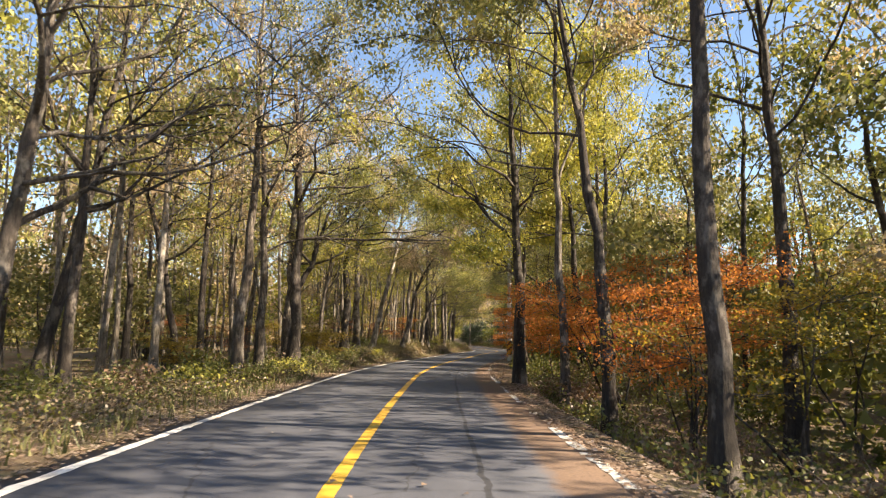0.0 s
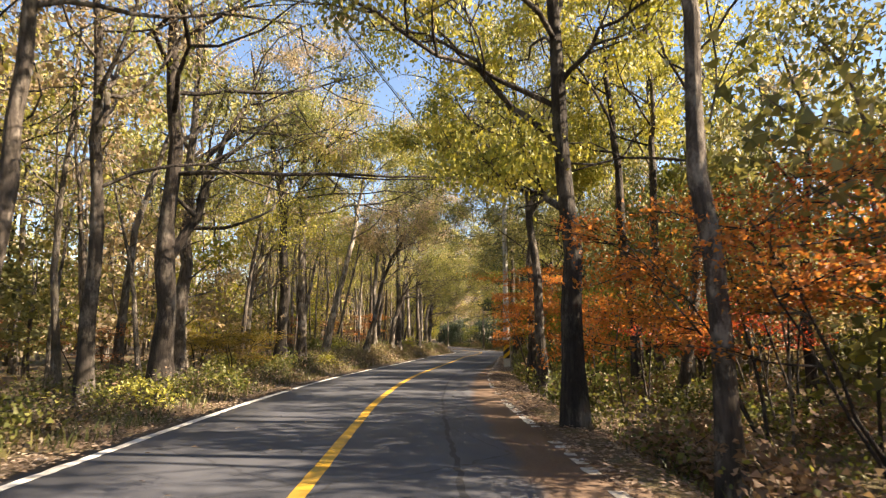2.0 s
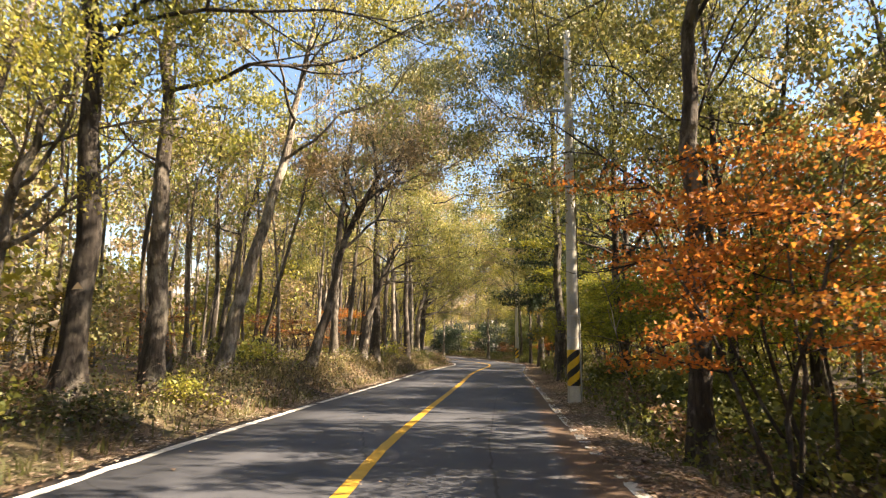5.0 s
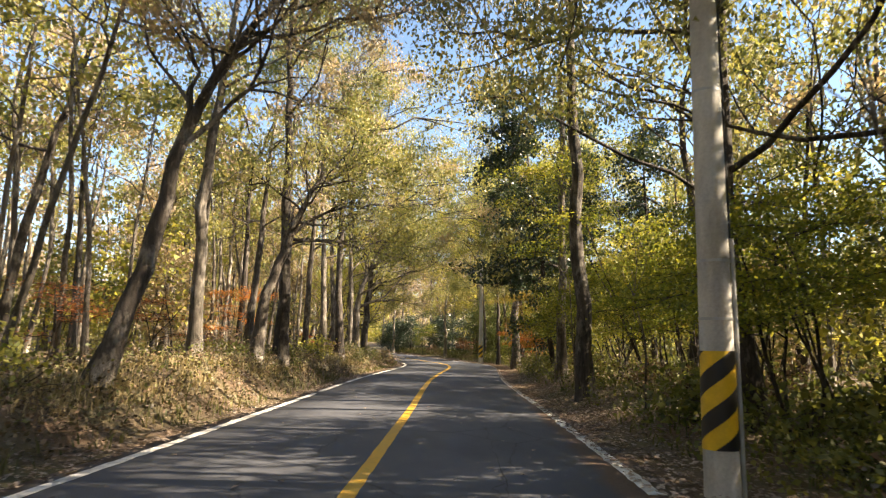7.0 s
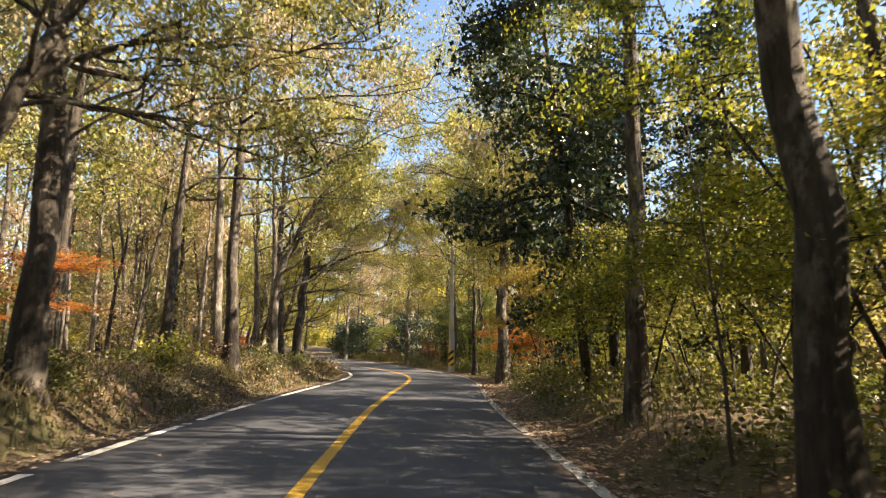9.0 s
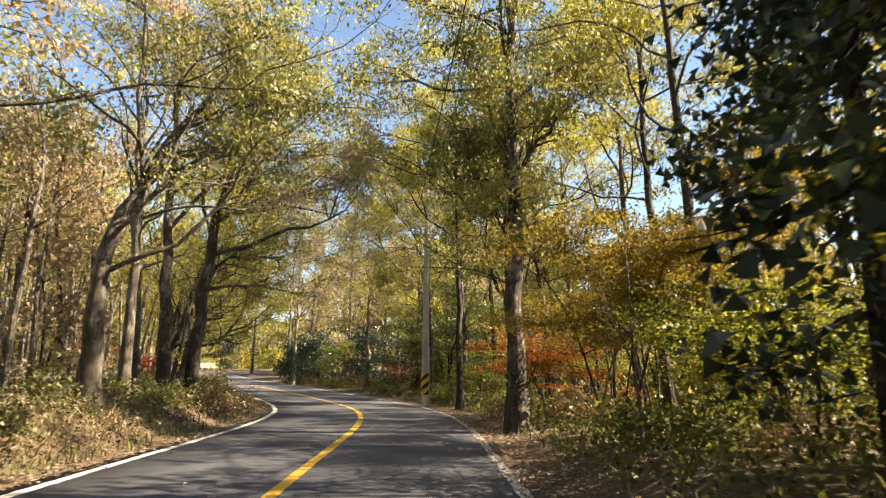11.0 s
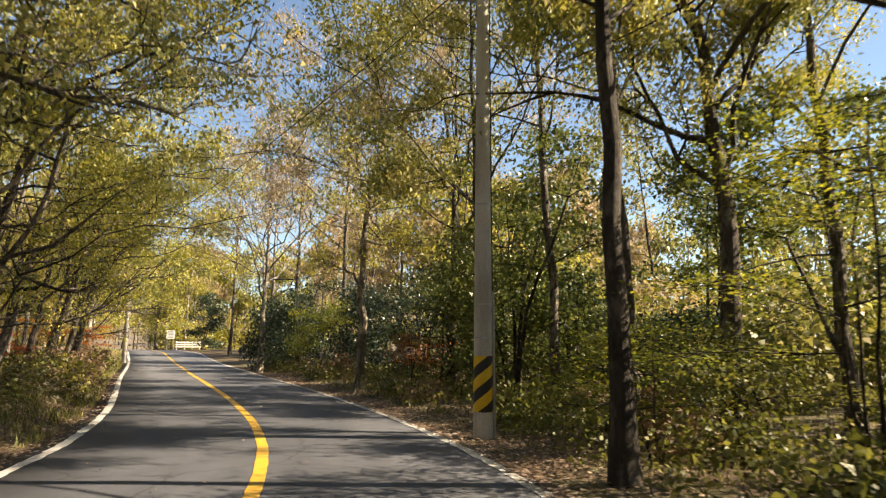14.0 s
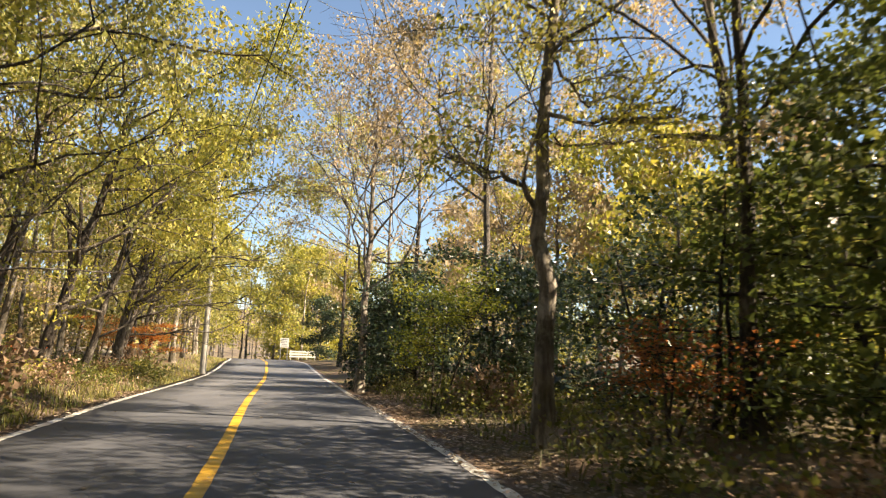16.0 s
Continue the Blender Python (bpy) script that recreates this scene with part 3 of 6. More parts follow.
def black_band(start, z0, z1):
    """One black stripe wound round the pole, rising to the right."""
    th = np.linspace(0, 2 * math.pi, 49)
    lo = np.clip(start + 0.84 * th / (2 * math.pi), z0, z1)
    hi = np.clip(start + 0.205 + 0.84 * th / (2 * math.pi), z0, z1)
    r1, r2 = pole_r(lo) + 0.0065, pole_r(hi) + 0.0065
    v = np.concatenate([np.stack([np.cos(th) * r1, np.sin(th) * r1, lo], 1), np.stack([np.cos(th) * r2, np.sin(th) * r2, hi], 1)])
    q = [(i, i + 1, 49 + i + 1, 49 + i) for i in range(48) if hi[i] - lo[i] + hi[i + 1] - lo[i + 1] > 1e-4]
    if not q:
        return None
    used = sorted({k for f in q for k in f})
    at = {k: i for i, k in enumerate(used)}
    return mesh_from("black_stripe", v[used], [[at[k] for k in f] for f in q], mats=(BAND_BLACK,), smooth=True)


def utility_pole(x, y, label, striped=True, turn=0.0, pipe=math.radians(-10)):
    z = float(ground_z(np.array(x), np.array(y)))
    ob = tagged(new("utility_pole"), label, "utility pole", "roadside utility poles")
    ob.matrix_basis = pose(x, y, z, 0, 0, turn)
    under(ob, "shaft", ring_mesh("shaft", -0.4, POLE_H, pole_r(0) + 0.003, pole_r(POLE_H), CONCRETE, 28, 10))
    if striped:
        zone = (0.46, 1.44)
        band = under(ob, "yellow_sleeve", ring_mesh("yellow_sleeve", zone[0], zone[1], pole_r(zone[0]) + 0.004, pole_r(zone[1]) + 0.004, BAND_YELLOW, 48, 1, False), "yellow warning sleeve with black diagonal stripes")
        for i in range(5):
            st = black_band(zone[0] - 0.84 + 0.11 + 0.42 * i, *zone)
            if st:
                under(band, "black_stripe", st)
    # cable pipe strapped to the shaft
    w = Wood()
    zz = np.array([-0.2, 0.3, 1.0, 1.8, 2.6])
    rr = pole_r(zz) + 0.028
    w.tube(np.stack([np.cos(pipe) * rr, np.sin(pipe) * rr, zz], 1), [0.022] * 5, 8)
    tube = under(ob, "cable_pipe", w.mesh("cable_pipe", PIPE_GREY), "grey plastic cable pipe")
    w = Wood()
    zz = np.linspace(2.5, 8.3, 9)
    rr = pole_r(zz) + 0.014
    w.tube(np.stack([np.cos(pipe + 0.05 * np.sin(zz)) * rr, np.sin(pipe + 0.05 * np.sin(zz)) * rr, zz], 1), [0.011] * 9, 6)
    under(ob, "riser_cable", w.mesh("riser_cable", CABLE_BLACK), "thin black riser cable")
    for h in (1.75, 2.35, 4.2):
        under(ob, "strap", ring_mesh("strap", h, h + 0.03, pole_r(h) + 0.006, pole_r(h) + 0.006, STEEL, 28, 1, False), "thin steel strap")
    bm = bmesh.new()
    bmesh.ops.create_cube(bm, size=1)
    bmesh.ops.scale(bm, vec=(0.75, 0.07, 0.07), verts=bm.verts)
    bmesh.ops.bevel(bm, geom=bm.edges[:], offset=0.008, segments=1)
    bmesh.ops.translate(bm, vec=(-0.3, pole_r(8.4) + 0.04, 8.4), verts=bm.verts)
    part("bracket", bm, STEEL, ob, "galvanised steel bracket")
    return ob


POLES = [(-7.9, -2.5), (4.85, 48.55), (11.04, 96.98), (-5.1, 135.2), (-30.5, 176.0)]
for i, (px, py) in enumerate(POLES):
    utility_pole(px, py, "weathered grey concrete utility pole with yellow and black warning stripes" if i in (1, 2) else "pale concrete utility pole at the wood's edge", i in (1, 2), pipe=math.radians(-22))


def cable(a, b, sag, r=0.014):
    t = np.linspace(0, 1, 25)[:, None]
    p = np.array(a) * (1 - t) + np.array(b) * t
    p[:, 2] -= sag * 4 * (t * (1 - t))[:, 0]
    w = Wood()
    w.tube(p, [r] * 25, 6)
    tagged(new("overhead_cable", w.mesh("overhead_cable", CABLE_BLACK)), "thin black cable hung between the poles", "cable", "overhead cables")


tops = []
for px, py in POLES:
    tops.append((px - 0.6, py + 0.16, float(ground_z(np.array(px), np.array(py))) + 8.42))
for i in range(4):
    cable(tops[i], tops[i + 1], 0.45)
    cable((tops[i][0] + 0.25, tops[i][1], tops[i][2] - 0.02), (tops[i + 1][0] + 0.25, tops[i + 1][1], tops[i + 1][2] - 0.02), 0.7, 0.008)


# ---------- large trees beside the road ----------
L_OAK = "tall grey-barked tree with thinning yellow-green autumn leaves"
L_LEAN = "leaning tree whose limbs arch over the road"


def hero(x, y, diam, top, height=13.0, bark=BARK, leaf=None, label=L_OAK, seed=0, mid=None, base_z=None, **kw):
    """A tree set out on the plan: its foot, girth and the drift of its top."""
    z = float(ground_z(np.array(x), np.array(y))) if base_z is None else base_z
    trunk = [(0, 0, 0)] + list(mid or [(top[0] * 0.33, top[1] * 0.33, height * 0.33), (top[0] * 0.66, top[1] * 0.66, height * 0.66)]) + [(top[0], top[1], height)]
    side = -1.0 if x > float(centre(y)) else 1.0
    kw.setdefault("bias", (0.7 * side, -0.05))
    kw.setdefault("reach", 0.56)
    kw.setdefault("clump", 0.27)
    if y < 115:
        kw["leaves"] = int(kw["leaves"] * (0.75 if y < 36 and side > 0 else 1.7))
    leaf = leaf or (LEAF_GREEN, LEAF_TAN, LEAF_OLIVE, LEAF_GREEN, LEAF_YELLOW)[seed % 5]
    limbs = []
    wood, lv, lq = grow(seed, height, diam * (0.56 if side > 0 else 0.47), trunk=trunk, split=limbs, full=side < 0 and y < 108 and abs(x - float(centre(y))) < 7.5, leaf=0.092 if y < 115 else 0.12, **kw)
    return tree_thing("tree", (x, y, z), wood, lv, lq, bark, leaf, label, "tree", "roadside trees", limbs=limbs)


HERO_N = 8000
# near stretch, verge with the grassy bank
hero(-10.38, 13.96, 0.42, (1.28, 0.95), 14.00, BARK, seed=11, label=L_LEAN, leaves=5500, mid=[(0.77, 0.57, 2.13), (0.93, 0.69, 4.50), (1.07, 0.80, 6.87), (1.18, 0.88, 9.24), (1.23, 0.91, 11.62)], arms=[(0.50, [(0.90, 0.67, 3.93), (1.75, 1.30, 4.72), (2.65, 1.97, 6.28), (3.68, 2.74, 7.43), (4.71, 3.51, 8.51), (5.71, 4.25, 10.00)])])
hero(-11.50, 19.27, 0.36, (1.62, 0.97), 14.00, BARK_DARK, seed=12, leaves=5500, mid=[(0.32, 0.19, 2.33), (0.71, 0.42, 4.64), (1.04, 0.62, 6.96), (1.25, 0.75, 9.31), (1.46, 0.87, 11.65)])
hero(-9.84, 17.80, 0.30, (0.05, 0.02), 13.00, BARK_DARK, seed=13, leaves=5500, mid=[(-0.01, -0.00, 2.17), (0.07, 0.04, 4.33), (0.08, 0.04, 6.50), (0.08, 0.04, 8.67), (0.06, 0.03, 10.83)])
hero(-11.24, 28.85, 0.30, (-2.54, -1.25), 12.00, BARK_DARK, seed=14, leaves=4420, mid=[(-0.16, -0.08, 2.05), (-0.56, -0.28, 4.06), (-1.07, -0.53, 6.04), (-1.57, -0.77, 8.03), (-2.09, -1.03, 10.00)])
hero(-6.89, 22.86, 0.36, (0.25, 0.10), 14.00, BARK, seed=15, leaves=7000, first=0.5, mid=[(0.08, 0.03, 2.33), (0.25, 0.10, 4.66), (0.30, 0.12, 6.99), (0.30, 0.12, 9.33), (0.27, 0.11, 11.66)])
hero(-7.33, 27.32, 0.34, (-0.69, -0.24), 14.00, BARK, seed=16, leaves=7000, mid=[(-0.01, -0.00, 2.34), (0.00, 0.00, 4.68), (-0.05, -0.02, 7.02), (-0.25, -0.09, 9.35), (-0.51, -0.18, 11.67)], arms=[(0.65, [(-0.02, -0.01, 6.55), (0.37, 0.18, 7.80), (0.88, 0.42, 8.91), (1.44, 0.68, 9.64)])])
hero(-6.37, 29.18, 0.50, (-0.65, -0.24), 15.00, BARK_DARK, seed=17, leaves=7000, mid=[(-0.01, -0.00, 2.51), (0.10, 0.04, 5.01), (0.14, 0.05, 7.52), (-0.18, -0.07, 10.01), (-0.42, -0.16, 12.50)], arms=[(0.62, [(0.08, 0.03, 3.53), (0.42, 0.22, 4.17), (0.84, 0.46, 5.06), (1.08, 0.59, 6.07), (1.75, 0.97, 7.48), (2.18, 1.22, 8.20)])])
hero(-8.09, 35.27, 0.48, (0.29, 0.13), 14.00, BARK, seed=18, leaves=7000, label="straight trunk bristling with short dead side branches", stubs=9, mid=[(0.01, 0.00, 2.33), (0.05, 0.02, 4.67), (0.06, 0.03, 7.00), (0.14, 0.06, 9.33), (0.22, 0.10, 11.67)], arms=[(0.40, [(0.06, 0.03, 7.61), (0.63, 0.29, 8.68), (1.66, 0.77, 9.22), (3.07, 1.42, 9.35)]), (0.35, [(0.06, 0.03, 5.61), (0.52, 0.24, 6.13), (1.37, 0.63, 6.95)])])
hero(-7.78, 43.21, 0.34, (1.60, 0.65), 7.68, BARK_PALE, label="pale leaning tree with a limb reaching over the road", seed=19, leaves=HERO_N, mid=[(0.00, 0.00, 1.34), (0.05, 0.02, 2.68), (0.17, 0.07, 4.02), (0.47, 0.19, 5.32), (0.90, 0.36, 6.58)], arms=[(0.75, [(1.60, 0.65, 7.68), (2.48, 1.00, 8.17), (4.08, 1.65, 9.38), (6.01, 2.42, 10.84)]), (0.50, [(1.01, 0.41, 6.89), (1.24, 0.50, 8.25), (1.93, 0.78, 10.01), (3.15, 1.27, 11.81)])])
hero(-6.29, 43.53, 0.52, (-1.66, -0.53), 15.00, BARK_DARK, seed=20, leaves=HERO_N, first=0.5, mid=[(0.06, 0.02, 2.54), (0.08, 0.02, 5.07), (0.00, 0.00, 7.60), (-0.46, -0.15, 10.09), (-1.14, -0.36, 12.52)], arms=[(0.60, [(-0.22, -0.07, 9.11), (0.24, 0.08, 10.45), (0.54, 0.17, 11.89)]), (0.35, [(0.04, 0.01, 7.35), (1.05, 0.34, 8.55), (2.14, 0.69, 10.01), (3.66, 1.18, 10.84)])])
hero(-5.89, 46.74, 0.46, (-0.17, -0.04), 15.00, BARK, seed=21, leaves=HERO_N, first=0.5, mid=[(-0.00, -0.00, 2.50), (-0.02, -0.01, 5.00), (-0.09, -0.02, 7.50), (-0.16, -0.04, 10.00), (-0.17, -0.04, 12.50)])
# near stretch, other side
hero(4.33, 10.55, 0.44, (-0.21, 0.09), 15.00, BARK_DARK, seed=30, leaves=HERO_N, first=0.55, mid=[(-0.07, 0.03, 2.50), (-0.09, 0.04, 5.00), (-0.13, 0.05, 7.50), (-0.16, 0.07, 10.00), (-0.19, 0.08, 12.50)])
hero(7.92, 15.42, 0.42, (-0.34, 0.18), 14.00, BARK_DARK, seed=31, leaves=HERO_N, first=0.5, mid=[(0.02, -0.01, 2.33), (-0.05, 0.03, 4.67), (-0.13, 0.07, 7.00), (-0.22, 0.11, 9.33), (-0.29, 0.15, 11.67)])
hero(4.10, 16.64, 0.38, (-1.39, 0.53), 14.00, BARK_DARK, seed=32, leaves=HERO_N, first=0.5, mid=[(-0.02, 0.01, 2.35), (-0.20, 0.07, 4.69), (-0.48, 0.18, 7.02), (-0.82, 0.31, 9.34), (-1.11, 0.42, 11.67)])
hero(3.62, 19.80, 0.32, (-0.22, 0.06), 14.00, BARK, seed=33, leaves=HERO_N, first=0.45, mid=[(-0.04, 0.01, 2.33), (-0.18, 0.05, 4.66), (-0.22, 0.06, 7.00), (-0.22, 0.06, 9.33), (-0.22, 0.06, 11.67)])
hero(2.71, 23.58, 0.42, (-0.47, 0.11), 14.00, BARK_DARK, seed=34, leaves=HERO_N, mid=[(-0.03, 0.01, 2.33), (-0.11, 0.03, 4.67), (-0.17, 0.04, 7.00), (-0.28, 0.07, 9.33), (-0.37, 0.09, 11.67)], arms=[(0.50, [(-0.12, 0.03, 4.92), (-0.79, 0.18, 5.71), (-1.46, 0.34, 6.42), (-2.11, 0.49, 6.81), (-3.11, 0.72, 7.13)]), (0.45, [(-0.07, 0.02, 3.66), (-0.27, 0.11, 4.14), (-0.73, 0.33, 4.43), (-1.39, 0.64, 4.78)]), (0.40, [(-0.14, 0.03, 6.08), (0.34, -0.08, 6.58), (0.86, -0.20, 6.97), (1.38, -0.32, 7.46)])])
hero(6.19, 27.98, 0.30, (0.62, -0.37), 14.00, BARK, seed=35, leaves=HERO_N, leaf=LEAF_YELLOW, mid=[(0.47, -0.29, 2.24), (0.52, -0.31, 4.59), (0.56, -0.34, 6.95), (0.58, -0.35, 9.30), (0.60, -0.36, 11.65)])
hero(4.18, 34.32, 0.40, (-0.94, 0.37), 13.00, BARK_DARK, seed=36, leaves=12000, first=0.6, leaf=LEAF_YELLOW, mid=[(-0.04, 0.02, 2.17), (-0.19, 0.08, 4.34), (-0.37, 0.15, 6.51), (-0.60, 0.23, 8.67), (-0.77, 0.30, 10.83)], arms=[(0.50, [(-0.34, 0.13, 6.18), (0.09, 0.01, 7.43), (0.95, -0.22, 8.12), (2.21, -0.54, 8.69)]), (0.45, [(-0.50, 0.20, 7.56), (-1.65, 0.47, 8.12), (-2.39, 0.64, 8.50), (-4.07, 1.04, 9.13)]), (0.50, [(-0.36, 0.14, 6.43), (-0.01, 0.00, 6.98), (0.40, -0.16, 7.27), (0.85, -0.33, 7.54)])])
hero(4.82, 40.39, 0.40, (1.02, -0.29), 14.00, BARK, seed=37, leaves=12000, first=0.56, mid=[(0.03, -0.01, 2.34), (0.07, -0.02, 4.69), (0.09, -0.03, 7.03), (0.45, -0.13, 9.35), (0.76, -0.22, 11.67)], arms=[(0.65, [(0.20, -0.06, 7.87), (-0.52, 0.15, 8.71), (-1.54, 0.44, 10.25), (-2.47, 0.71, 11.35)]), (0.40, [(0.09, -0.03, 6.96), (0.57, -0.16, 8.13), (1.26, -0.36, 8.37), (2.19, -0.63, 8.44)])])
hero(6.68, 32.14, 0.42, (-0.8, 0.3), 14, BARK_DARK, seed=38, leaves=HERO_N, leaf=LEAF_YELLOW, first=0.5)
hero(7.41, 32.5, 0.36, (0.2, 0.1), 14, BARK_DARK, seed=39, leaves=HERO_N, leaf=LEAF_YELLOW, first=0.5)
# middle stretch, bank side
hero(-5.15, 49.96, 0.40, (2.27, 1.26), 13.00, BARK_PALE, seed=40, label=L_LEAN, leaves=HERO_N, first=0.5, mid=[(0.44, 0.25, 2.15), (0.91, 0.51, 4.30), (1.41, 0.78, 6.44), (1.73, 0.96, 8.62), (2.00, 1.11, 10.81)])
hero(-3.21, 54.12, 0.34, (3.52, 0.97), 8.49, BARK, label="slender trunk bowed over the asphalt", seed=41, leaves=HERO_N, first=0.45, reach=0.5, mid=[(0.49, 0.14, 1.50), (0.85, 0.23, 3.03), (1.06, 0.29, 4.59), (1.62, 0.45, 6.05), (2.45, 0.67, 7.38)], arms=[(0.55, [(1.69, 0.46, 6.01), (2.50, 0.69, 6.69), (3.71, 1.02, 7.18), (4.99, 1.37, 7.69), (6.51, 1.79, 8.75), (7.32, 2.01, 9.39)]), (0.40, [(1.07, 0.29, 4.70), (1.37, 0.38, 6.10), (0.82, 0.23, 7.12), (0.41, 0.11, 7.88)])])
hero(-2.98, 59.82, 0.32, (0.90, 0.27), 14.00, BARK_PALE, seed=42, leaves=HERO_N, first=0.5, mid=[(-0.03, -0.01, 2.34), (0.01, 0.00, 4.68), (0.17, 0.05, 7.02), (0.45, 0.14, 9.34), (0.67, 0.21, 11.67)])
hero(-1.92, 62.86, 0.38, (1.99, 0.74), 6.85, BARK, label=L_LEAN, seed=43, leaves=7140, first=0.5, reach=0.5, leaf=LEAF_GREEN, mid=[(0.08, 0.03, 1.20), (0.35, 0.13, 2.37), (0.69, 0.26, 3.51), (1.12, 0.42, 4.63), (1.57, 0.58, 5.73)], arms=[(0.55, [(0.84, 0.31, 3.94), (1.29, 0.48, 4.30), (2.11, 0.79, 4.62), (2.79, 1.04, 4.81), (3.95, 1.48, 5.21), (4.86, 1.82, 5.83)]), (0.50, [(0.89, 0.33, 3.82), (1.60, 0.60, 3.77), (2.44, 0.91, 3.85), (3.37, 1.26, 3.65), (4.36, 1.63, 3.48)]), (0.45, [(1.53, 0.57, 5.65), (2.24, 0.84, 5.88), (2.94, 1.10, 6.00), (3.92, 1.47, 5.99), (4.49, 1.68, 6.18)])])
hero(-1.44, 65.19, 0.42, (-0.29, -0.08), 15.00, BARK_DARK, seed=44, leaves=HERO_N, first=0.45, leaf=LEAF_GREEN, mid=[(-0.03, -0.01, 2.50), (-0.02, -0.00, 5.00), (-0.06, -0.02, 7.50), (-0.14, -0.04, 10.00), (-0.22, -0.06, 12.50)])
hero(-3.36, 70.2, 0.30, (0.9, 0.2), 14, BARK, seed=45, leaves=HERO_N)
hero(-1.35, 73.56, 0.28, (0.5, 0.2), 14, BARK, seed=46, leaves=HERO_N)
hero(0.18, 75.60, 0.38, (-0.11, -0.01), 15.00, BARK_DARK, seed=47, leaves=HERO_N, first=0.4, leaf=LEAF_GREEN, mid=[(-0.04, -0.00, 2.50), (-0.07, -0.01, 5.00), (-0.11, -0.01, 7.50), (-0.11, -0.01, 10.00), (-0.11, -0.01, 12.50)])
hero(-0.72, 78.81, 0.34, (-0.56, -0.07), 14.00, BARK_PALE, seed=48, leaves=HERO_N, mid=[(-0.10, -0.01, 2.33), (-0.21, -0.02, 4.67), (-0.29, -0.03, 7.00), (-0.37, -0.04, 9.33), (-0.48, -0.06, 11.67)])
hero(0.95, 81.60, 0.42, (2.25, 0.85), 8.14, BARK_PALE, label=L_LEAN, seed=49, leaves=7480, first=0.3, leaf=LEAF_GREEN, mid=[(-0.08, -0.03, 1.45), (-0.01, -0.00, 2.91), (0.26, 0.10, 4.33), (0.83, 0.31, 5.65), (1.53, 0.58, 6.90)], arms=[(0.50, [(0.47, 0.18, 4.87), (1.19, 0.45, 5.52), (2.12, 0.80, 5.73), (2.91, 1.10, 6.10), (3.51, 1.33, 7.00)]), (0.40, [(0.98, 0.37, 5.97), (2.04, 0.77, 6.84), (3.01, 1.14, 7.88), (3.64, 1.38, 8.88)])])
hero(0.50, 86.50, 0.30, (-0.38, -0.11), 14.00, BARK_PALE, seed=50, leaves=HERO_N, leaf=LEAF_TAN, mid=[(-0.00, -0.00, 2.33), (-0.03, -0.01, 4.67), (-0.09, -0.03, 7.00), (-0.22, -0.06, 9.33), (-0.30, -0.09, 11.67)])
# middle stretch, other side: pines with bare lower stems
hero(6.85, 58.56, 0.44, (-0.36, 0.29), 16.00, BARK, seed=55, leaves=5440, leaf=LEAF_DARK, label="dark pine trunk with its crown high above", first=0.72, mid=[(-0.08, 0.07, 2.67), (-0.16, 0.13, 5.33), (-0.21, 0.17, 8.00), (-0.26, 0.21, 10.67), (-0.31, 0.25, 13.33)])
hero(7.83, 63.86, 0.34, (0.2, 0.1), 16, BARK, seed=56, leaves=5440, leaf=LEAF_DARK, label="dark pine trunk with its crown high above", first=0.7)
hero(7.67, 52.43, 0.36, (-0.13, 0.10), 14.00, BARK_DARK, seed=58, leaves=12000, clump=0.4, first=0.28, leaf=LEAF_OLIVE, mid=[(-0.22, 0.18, 2.32), (-0.29, 0.24, 4.65), (-0.24, 0.20, 6.99), (-0.20, 0.17, 9.32), (-0.16, 0.13, 11.66)])
hero(8.71, 56.01, 0.34, (0.4, 0.1), 14, BARK_DARK, seed=59, leaves=12000, clump=0.4, first=0.26, leaf=LEAF_OLIVE)
hero(9.9, 50.2, 0.32, (-0.5, 0.3), 13, BARK_DARK, seed=52, leaves=12000, clump=0.4, leaf=LEAF_GREEN, first=0.26)
hero(8.3, 46.2, 0.30, (-0.4, 0.3), 13, BARK_DARK, seed=53, leaves=12000, clump=0.4, leaf=LEAF_OLIVE, first=0.3)
# bend
hero(0.58, 91.89, 0.44, (-0.26, -0.10), 15.00, BARK, seed=60, leaves=HERO_N, first=0.4, leaf=LEAF_YELLOW, mid=[(-0.02, -0.01, 2.50), (-0.24, -0.09, 4.99), (-0.32, -0.12, 7.49), (-0.28, -0.10, 9.99), (-0.27, -0.10, 12.50)])
hero(1.44, 92.42, 0.50, (1.75, 0.55), 14.00, BARK, label=L_LEAN, seed=61, leaves=8840, leaf=LEAF_GREEN, mid=[(0.06, 0.02, 2.35), (0.30, 0.09, 4.70), (0.47, 0.15, 7.05), (0.94, 0.29, 9.36), (1.41, 0.44, 11.66)], arms=[(0.55, [(0.45, 0.14, 6.81), (1.32, 0.42, 7.86), (2.20, 0.69, 8.99), (3.60, 1.13, 9.89), (5.63, 1.77, 10.48)]), (0.50, [(0.44, 0.14, 6.73), (1.47, 0.46, 7.43), (2.53, 0.79, 7.71), (3.83, 1.20, 7.70), (5.05, 1.58, 8.17)]), (0.40, [(0.30, 0.09, 4.79), (0.94, 0.30, 5.43), (1.96, 0.61, 5.85), (3.34, 1.05, 5.80)]), (0.40, [(0.27, 0.09, 4.09), (1.19, 0.37, 4.59), (2.47, 0.77, 4.57), (4.56, 1.43, 4.45)])])
hero(-0.73, 93.93, 0.36, (-0.8, 0.2), 14, BARK_PALE, seed=62, leaves=HERO_N, leaf=LEAF_YELLOW)
